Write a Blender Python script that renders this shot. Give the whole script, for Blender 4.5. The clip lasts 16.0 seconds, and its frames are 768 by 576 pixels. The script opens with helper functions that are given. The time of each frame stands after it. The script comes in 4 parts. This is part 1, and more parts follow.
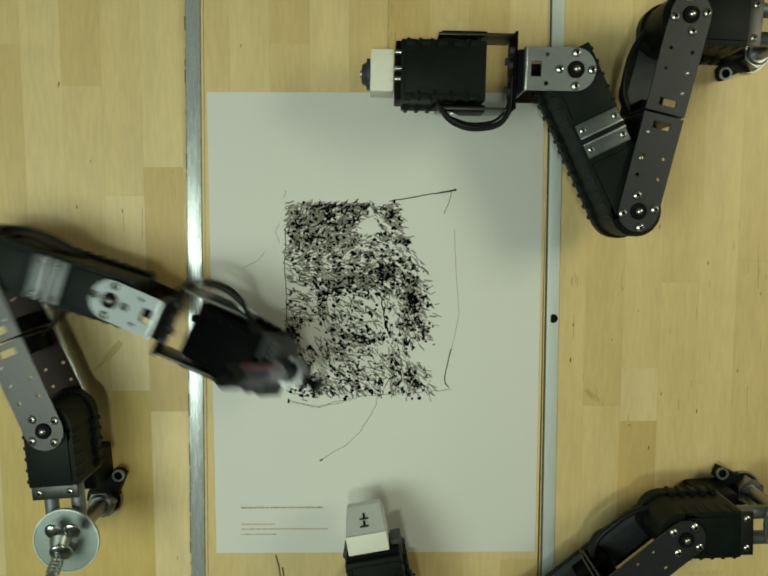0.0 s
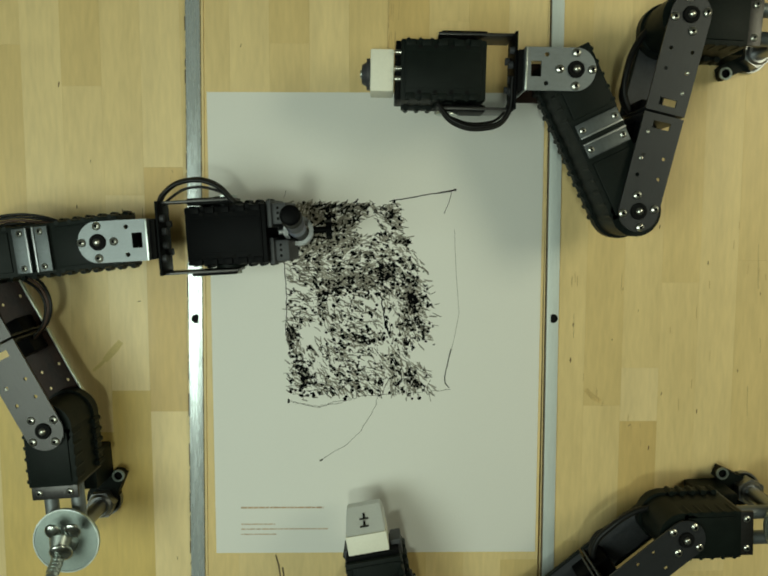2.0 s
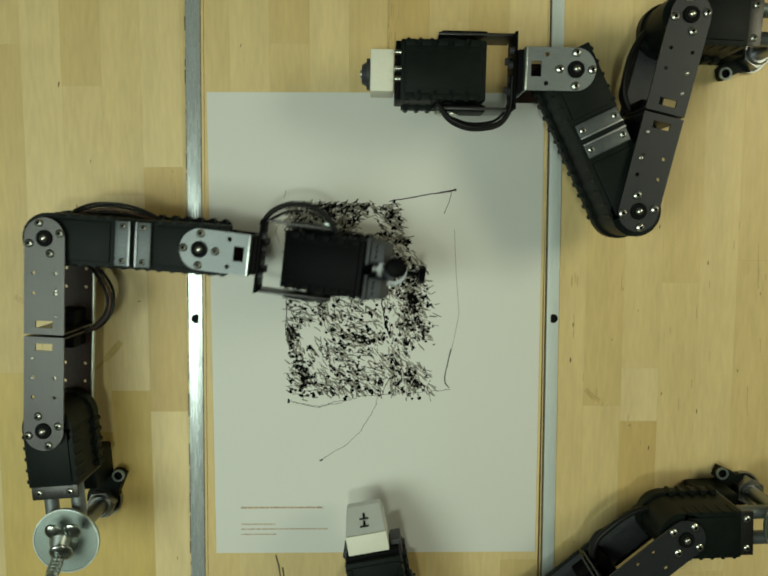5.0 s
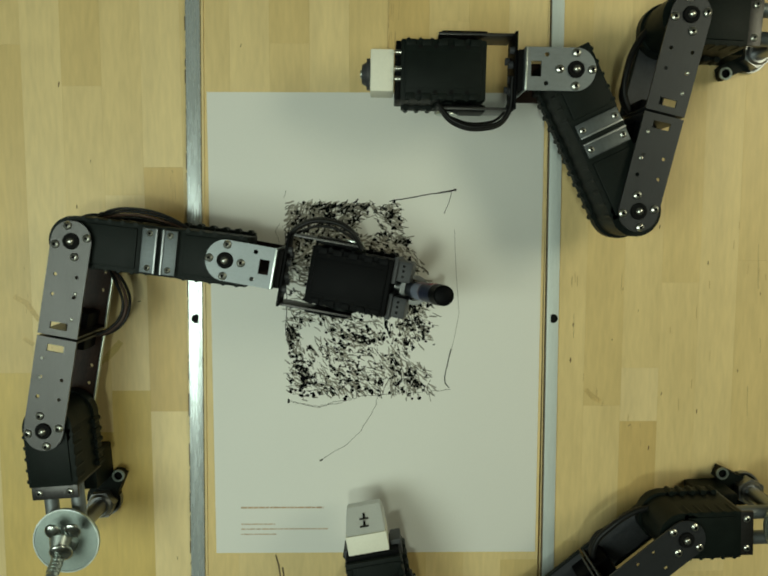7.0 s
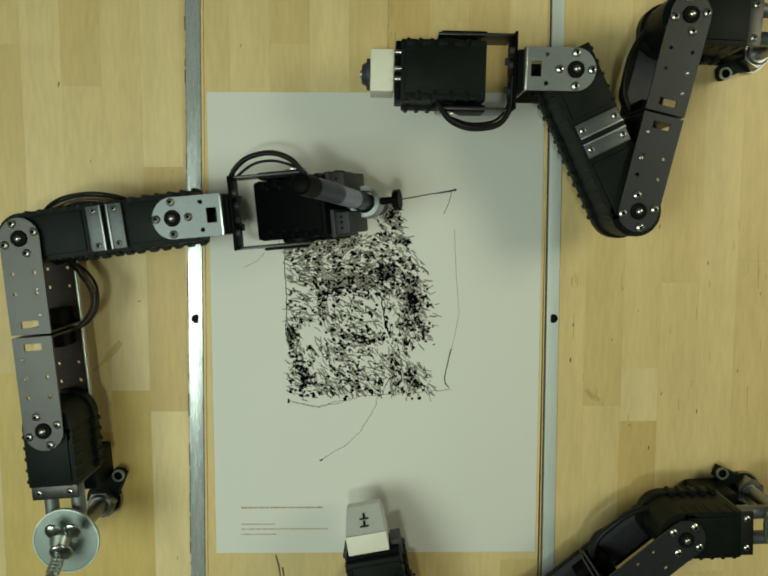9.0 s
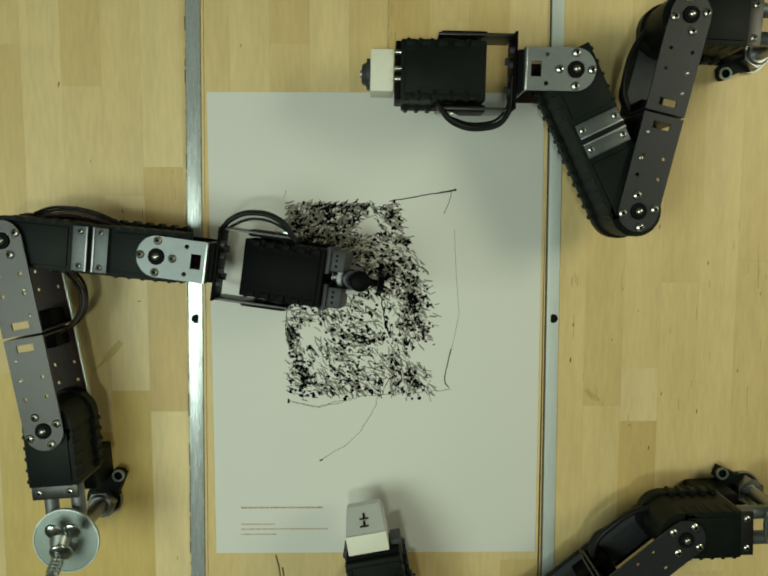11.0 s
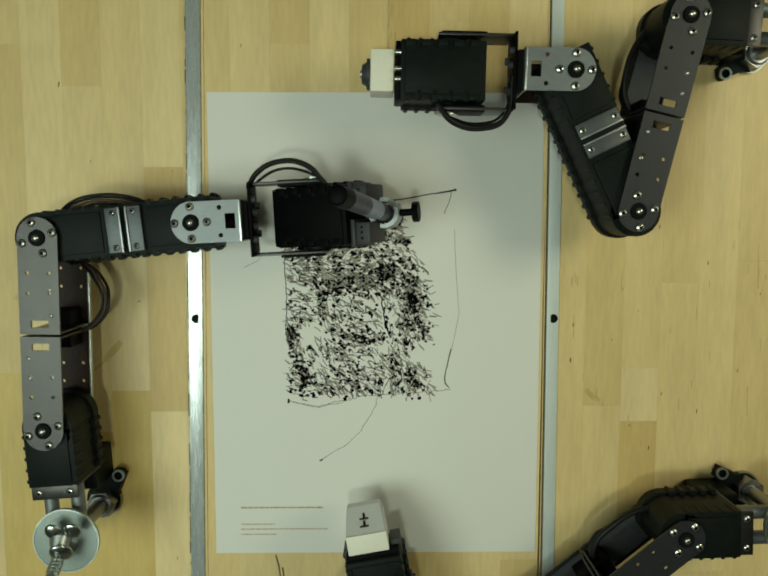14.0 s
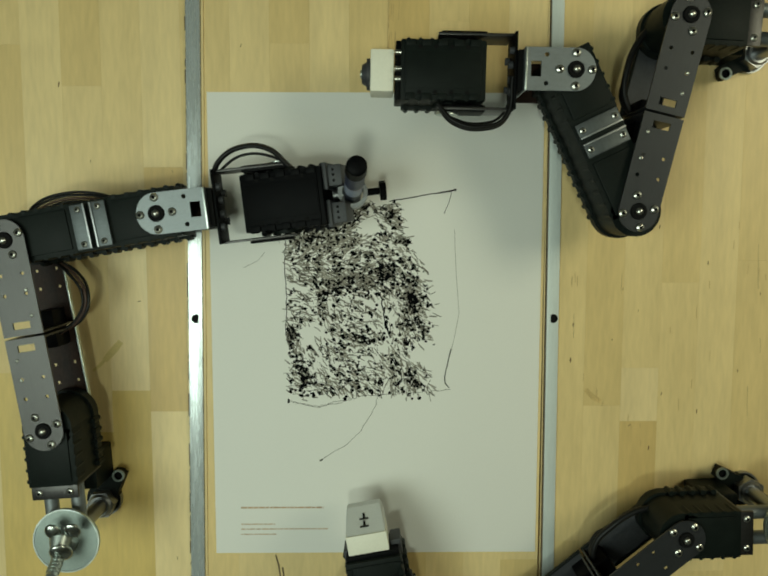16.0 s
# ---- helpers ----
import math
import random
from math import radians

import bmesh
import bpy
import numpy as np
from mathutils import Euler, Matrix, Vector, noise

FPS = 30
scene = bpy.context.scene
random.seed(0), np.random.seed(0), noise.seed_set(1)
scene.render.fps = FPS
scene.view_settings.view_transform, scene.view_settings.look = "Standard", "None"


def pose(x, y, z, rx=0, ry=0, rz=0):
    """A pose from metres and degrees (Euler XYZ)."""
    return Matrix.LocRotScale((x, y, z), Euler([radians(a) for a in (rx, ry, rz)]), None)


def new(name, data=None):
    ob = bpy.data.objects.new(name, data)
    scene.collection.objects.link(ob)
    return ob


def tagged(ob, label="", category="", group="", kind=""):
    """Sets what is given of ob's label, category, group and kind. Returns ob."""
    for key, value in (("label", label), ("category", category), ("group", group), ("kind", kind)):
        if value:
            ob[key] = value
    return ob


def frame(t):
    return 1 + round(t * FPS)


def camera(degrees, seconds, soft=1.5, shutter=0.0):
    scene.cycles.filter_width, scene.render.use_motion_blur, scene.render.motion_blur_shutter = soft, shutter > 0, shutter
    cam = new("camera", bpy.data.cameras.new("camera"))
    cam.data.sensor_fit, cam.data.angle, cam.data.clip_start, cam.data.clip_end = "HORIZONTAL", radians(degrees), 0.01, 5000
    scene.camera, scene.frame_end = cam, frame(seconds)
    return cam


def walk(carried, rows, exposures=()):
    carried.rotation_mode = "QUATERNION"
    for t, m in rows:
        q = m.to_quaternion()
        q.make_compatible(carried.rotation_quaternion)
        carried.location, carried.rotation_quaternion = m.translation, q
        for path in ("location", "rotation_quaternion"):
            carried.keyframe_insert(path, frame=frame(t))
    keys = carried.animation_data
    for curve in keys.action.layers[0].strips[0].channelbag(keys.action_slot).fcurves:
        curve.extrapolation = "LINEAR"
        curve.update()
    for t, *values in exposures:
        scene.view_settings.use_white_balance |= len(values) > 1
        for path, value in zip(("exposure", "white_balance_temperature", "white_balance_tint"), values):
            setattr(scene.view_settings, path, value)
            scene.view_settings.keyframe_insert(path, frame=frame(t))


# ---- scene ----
# ---- camera ----
EYE = pose(-0.0010, 0.0986, 0.6483, -5.386, -0.708, 0.058)
cam = camera(56, 16.0, soft=1.95, shutter=0.6)
walk(cam, [(0.0, EYE), (16.0, EYE)], exposures=[(0.0, 0.0, 6500, 10), (16.0, 0.0, 6500, 10)])

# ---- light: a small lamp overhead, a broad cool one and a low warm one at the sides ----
world = bpy.data.worlds.new("room_air")
scene.world = world
world.use_nodes = True
world.node_tree.nodes["Background"].inputs[0].default_value = (0.75, 0.85, 0.80, 1)
world.node_tree.nodes["Background"].inputs[1].default_value = 0.15

CEILING = 1.85
FLOOR = -0.75


def area_lamp(x, y, z, sx, sy, watts, colour):
    data = bpy.data.lights.new("unseen_lamp", "AREA")
    data.shape, data.size, data.size_y = "RECTANGLE", sx, sy
    data.energy, data.color = watts, colour
    ob = new("unseen_lamp", data)
    ob.matrix_basis = pose(x, y, z)
    return ob


LAMP = (0.86, 1.0, 0.80)
COOL_LAMP = (0.84, 1.0, 0.84)
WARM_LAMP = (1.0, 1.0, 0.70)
area_lamp(-0.03, -0.11, 1.42, 0.08, 0.08, 2.75, LAMP)
area_lamp(-0.66, -0.14, 1.30, 0.70, 0.62, 8.8, COOL_LAMP)
# unseen lamp, added low down to brighten the right-hand wood more than the paper
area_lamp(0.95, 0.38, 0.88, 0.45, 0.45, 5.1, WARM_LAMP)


# ---- materials ----
def material(name, colour, rough=0.5, metal=0.0, vary=0.15, scale=60.0, bump=0.05, stretch=(1, 1, 1), fine=600.0, spec=0.5, rand=0.0,
             dirt=0.0, dirt_colour=(0.2, 0.16, 0.1), other=None):
    """A surface whose colour and gloss vary at two scales, with a fine relief."""
    m = bpy.data.materials.new(name)
    m.use_nodes = True
    nt = m.node_tree
    nodes, links = nt.nodes, nt.links
    b = nodes["Principled BSDF"]
    co = nodes.new("ShaderNodeTexCoord")
    mp = nodes.new("ShaderNodeMapping")
    mp.inputs["Scale"].default_value = stretch
    links.new(co.outputs["Object"], mp.inputs["Vector"])
    src = mp.outputs["Vector"]
    info = nodes.new("ShaderNodeObjectInfo")
    n1, n2 = nodes.new("ShaderNodeTexNoise"), nodes.new("ShaderNodeTexNoise")
    for n, s, d in ((n1, scale, 4), (n2, fine, 3)):
        n.noise_dimensions = "4D"
        n.inputs["Scale"].default_value, n.inputs["Detail"].default_value = s, d
        links.new(src, n.inputs["Vector"])
    wmul = nodes.new("ShaderNodeMath")
    wmul.operation = "MULTIPLY"
    wmul.inputs[1].default_value = 37.0
    links.new(info.outputs["Random"], wmul.inputs[0])
    links.new(wmul.outputs[0], n1.inputs["W"])
    links.new(wmul.outputs[0], n2.inputs["W"])
    add = nodes.new("ShaderNodeMath")
    add.operation = "ADD"
    links.new(n1.outputs[0], add.inputs[0])
    links.new(n2.outputs[0], add.inputs[1])
    ramp = nodes.new("ShaderNodeMapRange")
    ramp.inputs["From Min"].default_value, ramp.inputs["From Max"].default_value = 0.65, 1.35
    ramp.inputs["To Min"].default_value, ramp.inputs["To Max"].default_value = 1 - vary, 1 + vary
    links.new(add.outputs[0], ramp.inputs["Value"])
    val = ramp.outputs[0]
    if rand:
        r2 = nodes.new("ShaderNodeMapRange")
        r2.inputs["To Min"].default_value, r2.inputs["To Max"].default_value = 1 - rand, 1 + rand
        links.new(info.outputs["Random"], r2.inputs["Value"])
        mul = nodes.new("ShaderNodeMath")
        mul.operation = "MULTIPLY"
        links.new(val, mul.inputs[0])
        links.new(r2.outputs[0], mul.inputs[1])
        val = mul.outputs[0]
    mix = nodes.new("ShaderNodeVectorMath")
    mix.operation = "SCALE"
    mix.inputs[0].default_value = colour
    links.new(val, mix.inputs["Scale"])
    if other:
        two = nodes.new("ShaderNodeMix")
        two.data_type = "RGBA"
        two.inputs[6].default_value, two.inputs[7].default_value = (*colour, 1), (*other, 1)
        links.new(info.outputs["Random"], two.inputs["Factor"])
        links.new(two.outputs[2], mix.inputs[0])
    out = mix.outputs[0]
    if dirt:
        n3 = nodes.new("ShaderNodeTexNoise")
        n3.inputs["Scale"].default_value, n3.inputs["Detail"].default_value = scale * 0.35, 6
        links.new(co.outputs["Object"], n3.inputs["Vector"])
        r3 = nodes.new("ShaderNodeMapRange")
        r3.inputs["From Min"].default_value, r3.inputs["From Max"].default_value = 0.52, 0.75
        r3.inputs["To Max"].default_value = dirt
        links.new(n3.outputs[0], r3.inputs["Value"])
        mx = nodes.new("ShaderNodeMix")
        mx.data_type = "RGBA"
        links.new(r3.outputs[0], mx.inputs["Factor"])
        links.new(out, mx.inputs[6])
        mx.inputs[7].default_value = (*dirt_colour, 1)
        out = mx.outputs[2]
    links.new(out, b.inputs["Base Color"])
    rr = nodes.new("ShaderNodeMapRange")
    rr.inputs["To Min"].default_value, rr.inputs["To Max"].default_value = max(0.02, rough - 0.10), min(1.0, rough + 0.10)
    links.new(n1.outputs[0], rr.inputs["Value"])
    links.new(rr.outputs[0], b.inputs["Roughness"])
    b.inputs["Metallic"].default_value = metal
    b.inputs["Specular IOR Level"].default_value = spec
    bp = nodes.new("ShaderNodeBump")
    bp.inputs["Strength"].default_value, bp.inputs["Distance"].default_value = bump, 0.0006
    links.new(n2.outputs[0], bp.inputs["Height"])
    links.new(bp.outputs[0], b.inputs["Normal"])
    return m


def beech(name, light, dark):
    return material(name, light, 0.45, 0, 0.10, 9, 0.10, (5.0, 0.8, 5.0), 60, 0.42, dirt=0.40, dirt_colour=(0.50, 0.34, 0.13), other=dark)


WOOD = beech("beech_wood", (0.77, 0.595, 0.295), (0.67, 0.49, 0.205))
WOOD_PALE = beech("pale_beech_wood", (0.79, 0.62, 0.325), (0.76, 0.59, 0.305))
WOOD_DARK = beech("brown_beech_wood", (0.65, 0.465, 0.185), (0.62, 0.435, 0.17))
WOOD_AMBER = beech("amber_beech_wood", (0.68, 0.495, 0.165), (0.64, 0.46, 0.15))
FLECK = material("dark_wood_fleck", (0.20, 0.12, 0.05), 0.7)
DIRT_SHADOW = material("brown_dirt_and_shadow", (0.11, 0.07, 0.035), 0.8, 0, 0.5, 40)
GRAIN = material("brown_wood_grain", (0.47, 0.31, 0.125), 0.5, 0, 0.3, 60)
SMEAR = material("amber_resin_smear", (0.60, 0.42, 0.165), 0.5, 0, 0.25, 50)
STAIN = material("olive_stain", (0.58, 0.44, 0.165), 0.5, 0, 0.2, 30)
FRAME_WOOD = material("table_underframe", (0.25, 0.2, 0.15), 0.6)
PAPER = material("drawing_paper", (0.80, 0.79, 0.745), 0.72, 0, 0.02, 8, 0.05, (1, 1, 1), 900, 0.35)
INK = material("black_ink", (0.004, 0.004, 0.005), 0.8, 0, 0.3, 90, 0.0, spec=0.0)
WASH_INK = material("dry_grey_ink", (0.24, 0.225, 0.19), 0.85, 0, 0.75, 120, 0.0, spec=0.0)
THIN_INK = material("brown_faded_ink", (0.085, 0.075, 0.058), 0.8, 0, 0.5, 90, 0.0, spec=0.0)
PRINT = material("rust_print", (0.50, 0.34, 0.22), 0.8, 0, 0.3, 200, 0.0, spec=0.0)
ALU = material("brushed_aluminium", (0.30, 0.31, 0.32), 0.40, 1.0, 0.08, 90, 0.10, (1, 14, 1), 500)
RAIL = material("rail_aluminium", (0.60, 0.65, 0.66), 0.27, 0.55, 0.08, 40, 0.05, (10, 1, 1), 300)
DULL_RAIL = material("dull_aluminium", (0.62, 0.67, 0.65), 0.5, 0.2, 0.08, 40, 0.05, (10, 1, 1), 300)
# same metal as PLATE, darkened for the dimmer reflection on the other arms
DARK_PLATE = material("dim_reflection_plate", (0.040, 0.042, 0.046), 0.42, 0.6, 0.12, 70, 0.10, (1, 9, 1), 500)
PLATE = material("grey_anodised_plate", (0.058, 0.056, 0.055), 0.36, 0.85, 0.12, 70, 0.10, (1, 9, 1), 500)
# PLATE's metal again, with shade and the wood's brown reflection in its colour
UNDER = material("shaded_plate", (0.026, 0.013, 0.009), 0.45, 0.0, 0.5, 40, 0.10, (1, 3, 1), 300, 0.12)
BRACKET = material("grey_bracket", (0.085, 0.095, 0.10), 0.45, 0.7, 0.2, 160, 0.12, (1, 3, 1), 700)
BRIGHT = material("bright_plate", (0.215, 0.235, 0.245), 0.50, 0.75, 0.12, 160, 0.12, (1, 3, 1), 700)
PLASTIC = material("black_plastic", (0.0055, 0.0085, 0.0072), 0.5, 0, 0.3, 120, 0.15, (1, 1, 1), 900, 0.12)
DEEP = material("matt_black_plastic", (0.0025, 0.0027, 0.0032), 0.5, 0, 0.3, 120, 0.12, (1, 1, 1), 900, 0.06)
GREY = material("dark_grey_mount", (0.045, 0.047, 0.052), 0.5, 0, 0.2, 120, 0.1, spec=0.3)
STEEL = material("zinc_steel", (0.55, 0.60, 0.58), 0.36, 1.0, 0.12, 150, 0.05)
SCREW = material("screw_steel", (0.55, 0.55, 0.50), 0.30, 1.0, 0.1, 300, 0.05)
HOLE = material("dark_hole", (0.006, 0.006, 0.006), 0.8, 0, 0.1, 200, 0.0, spec=0.1)
WIRE = material("black_cable", (0.006, 0.006, 0.006), 0.45, 0, 0.2, 200, 0.05, spec=0.25)
BROWN_WIRE = material("brown_cable", (0.065, 0.036, 0.026), 0.45, 0, 0.2, 200, 0.05, spec=0.3)
CREAM = material("cream_plastic", (0.82, 0.80, 0.68), 0.5, 0, 0.05, 60, 0.05)
WHITE = material("white_plastic", (0.66, 0.68, 0.66), 0.4, 0, 0.05, 60, 0.05)
PEN_GREY = material("slate_pen_barrel", (0.030, 0.037, 0.075), 0.35, 0, 0.1, 100, 0.03, spec=0.12)
PEN_LABEL = material("pale_pen_label", (0.30, 0.34, 0.46), 0.4, 0, 0.2, 150, 0.03, spec=0.12)
PEN_RED = material("red_pen_print", (0.40, 0.02, 0.04), 0.4, 0, 0.15, 150, 0.03, spec=0.2)
PEN_MAUVE = material("mauve_pen_print", (0.24, 0.13, 0.15), 0.4, 0, 0.2, 150, 0.03, spec=0.12)
PEN_BLUE = material("navy_pen_barrel", (0.015, 0.019, 0.034), 0.4, 0, 0.15, 100, 0.03, spec=0.12)
PLASTER = material("painted_wall", (0.70, 0.70, 0.66), 0.8, 0, 0.04, 3, 0.05)
FLOOR_MAT = material("grey_vinyl", (0.25, 0.25, 0.24), 0.5, 0, 0.12, 5, 0.03)
ZINC = material("zinc_washer", (0.27, 0.315, 0.295), 0.42, 0.85, 0.1, 90, 0.05)
WING = material("tinted_wing_nut", (0.40, 0.43, 0.41), 0.24, 1.0, 0.1, 150, 0.05)


# ---- mesh helpers, in millimetres; the arms are drawn on their own module of 1.113 mm ----
MODULE = 1.113
unit = 1.0


def box(bm, x0, x1, y0, y1, z0, z1, bevel=0.0, m=None):
    r = bmesh.ops.create_cube(bm, size=1.0)
    vs = r["verts"]
    bmesh.ops.transform(bm, matrix=Matrix.Translation(((x0 + x1) / 2, (y0 + y1) / 2, (z0 + z1) / 2)) @ Matrix.Diagonal((x1 - x0, y1 - y0, z1 - z0, 1)), verts=vs)
    if bevel:
        es = list({e for v in vs for e in v.link_edges})
        vs = list({v for f in bmesh.ops.bevel(bm, geom=es, offset=bevel, segments=2, affect="EDGES", profile=0.6)["faces"] for v in f.verts} | {v for v in vs if v.is_valid})
    if m is not None:
        bmesh.ops.transform(bm, matrix=m, verts=vs)


def rod(bm, a, b, r, r2=None, segs=20, caps=True):
    a, b = Vector(a), Vector(b)
    d = b - a
    m = Matrix.Translation((a + b) / 2) @ d.to_track_quat("Z", "Y").to_matrix().to_4x4()
    bmesh.ops.create_cone(bm, cap_ends=caps, segments=segs, radius1=r, radius2=r if r2 is None else r2, depth=d.length, matrix=m)


def ball(bm, c, r, squash=1.0, segs=16):
    bmesh.ops.create_uvsphere(bm, u_segments=segs, v_segments=segs // 2, radius=r, matrix=Matrix.Translation(c) @ Matrix.Diagonal((1, 1, squash, 1)))


def slab(bm, outline, z0, z1, holes=()):
    """An upright prism over an outline in the plane, with round or square holes cut clean through."""
    loops = [outline, *holes]
    for z in (z0, z1):
        es = []
        for loop in loops:
            vs = [bm.verts.new((x, y, z)) for x, y in loop]
            es += [bm.edges.new((vs[i], vs[(i + 1) % len(vs)])) for i in range(len(vs))]
        bmesh.ops.triangle_fill(bm, use_beauty=True, use_dissolve=False, edges=es, normal=(0, 0, 1))
    for loop in loops:
        n = len(loop)
        for i in range(n):
            (xa, ya), (xb, yb) = loop[i], loop[(i + 1) % n]
            bm.faces.new([bm.verts.new(c) for c in ((xa, ya, z0), (xb, yb, z0), (xb, yb, z1), (xa, ya, z1))])
    bmesh.ops.remove_doubles(bm, verts=bm.verts, dist=0.001)
    bmesh.ops.recalc_face_normals(bm, faces=bm.faces)


def ring_pts(x, y, r, n=14):
    return [(x + r * math.cos(2 * math.pi * i / n), y + r * math.sin(2 * math.pi * i / n)) for i in range(n)]


def rect(x0, x1, y0, y1):
    return [(x0, y0), (x1, y0), (x1, y1), (x0, y1)]


def tongue(x_end, half, r, flip=1):
    """A plate's outline: round about the origin, straight to x_end."""
    arc = [(-flip * r * math.cos(a) , r * math.sin(a)) for a in [math.pi / 2 * (i / 8) for i in range(-8, 9)]]
    arc = [(x, y * half / r) for x, y in arc]
    return arc + [(x_end, half), (x_end, -half)]


def mesh_from(bm, mat, smooth=35):
    bmesh.ops.scale(bm, vec=(0.001 * unit,) * 3, verts=bm.verts)
    bmesh.ops.recalc_face_normals(bm, faces=bm.faces)
    me = bpy.data.meshes.new("m")
    bm.to_mesh(me)
    bm.free()
    me.materials.append(mat)
    for p in me.polygons:
        p.use_smooth = True
    me.set_sharp_from_angle(angle=radians(smooth))
    return me


def part(name, bm, mat, parent=None, label="", at=None):
    ob = new(name, mesh_from(bm, mat))
    ob.data.name = name
    if parent is not None:
        ob.parent = parent
    if at is not None:
        ob.matrix_basis = Matrix.Translation(at.translation * unit) @ at.to_quaternion().to_matrix().to_4x4()
    return tagged(ob, label=label)


def tube(name, pts, r, mat, parent, label=""):
    """A cable along a smooth line through the points, in millimetres."""
    cu = bpy.data.curves.new(name, "CURVE")
    cu.dimensions, cu.bevel_depth, cu.bevel_resolution, cu.resolution_u = "3D", r * 0.001 * unit, 2, 6
    sp = cu.splines.new("BEZIER")
    sp.bezier_points.add(len(pts) - 1)
    for bp, c in zip(sp.bezier_points, pts):
        bp.co = Vector(c) * 0.001 * unit
        bp.handle_left_type = bp.handle_right_type = "AUTO"
    ob = new(name, cu)
    me = bpy.data.meshes.new_from_object(ob.evaluated_get(bpy.context.evaluated_depsgraph_get()))
    bpy.data.objects.remove(ob)
    me.materials.clear()
    me.materials.append(mat)
    for p in me.polygons:
        p.use_smooth = True
    ob = new(name, me)
    ob.parent = parent
    return tagged(ob, label=label)


# ---- the room that closes the place ----
def slab_object(name, x0, x1, y0, y1, z0, z1, mat):
    bm = bmesh.new()
    box(bm, x0 * 1000, x1 * 1000, y0 * 1000, y1 * 1000, z0 * 1000, z1 * 1000)
    return tagged(part(name, bm, mat), kind="structure")


slab_object("floor", -2.6, 2.6, -2.6, 2.6, FLOOR - 0.1, FLOOR, FLOOR_MAT)
slab_object("ceiling", -2.6, 2.6, -2.6, 2.6, CEILING, CEILING + 0.1, PLASTER)
slab_object("wall_north", -2.5, 2.5, 2.5, 2.6, FLOOR, CEILING, PLASTER)
slab_object("wall_south", -2.5, 2.5, -2.6, -2.5, FLOOR, CEILING, PLASTER)
slab_object("wall_east", 2.5, 2.6, -2.6, 2.6, FLOOR, CEILING, PLASTER)
slab_object("wall_west", -2.6, -2.5, -2.6, 2.6, FLOOR, CEILING, PLASTER)

# ---- things on the table ----
PAPER_TOP = 0.9


def make_paper():
    bm = bmesh.new()
    box(bm, -148.5, 148.5, -210, 210, 0.02, PAPER_TOP, 0.15)
    ob = part("paper_sheet", bm, PAPER)
    return tagged(ob, label="large cream-white paper sheet with a black scribbled ink drawing on it", category="paper")


def ribbon_mesh(strokes, z):
    """Flat strokes: each a line of points and a width, in millimetres."""
    verts, faces = [], []
    for k, (line, wide) in enumerate(strokes):
        zz = z + 0.0004 * (k % 50)
        n = len(line)
        base = len(verts)
        for i, (x, y) in enumerate(line):
            xa, ya = line[max(i - 1, 0)]
            xb, yb = line[min(i + 1, n - 1)]
            d = math.hypot(xb - xa, yb - ya) or 1.0
            h = wide / 2 * (0.8 if i in (0, n - 1) and n > 2 else 1.0)
            nx, ny = -(yb - ya) / d * h, (xb - xa) / d * h
            verts += [(x + nx, y + ny, zz), (x - nx, y - ny, zz)]
        faces += [(base + 2 * i, base + 2 * i + 1, base + 2 * i + 3, base + 2 * i + 2) for i in range(n - 1)]
    me = bpy.data.meshes.new("ink")
    me.from_pydata([(x * 0.001, y * 0.001, zz * 0.001) for x, y, zz in verts], [], faces)
    return me


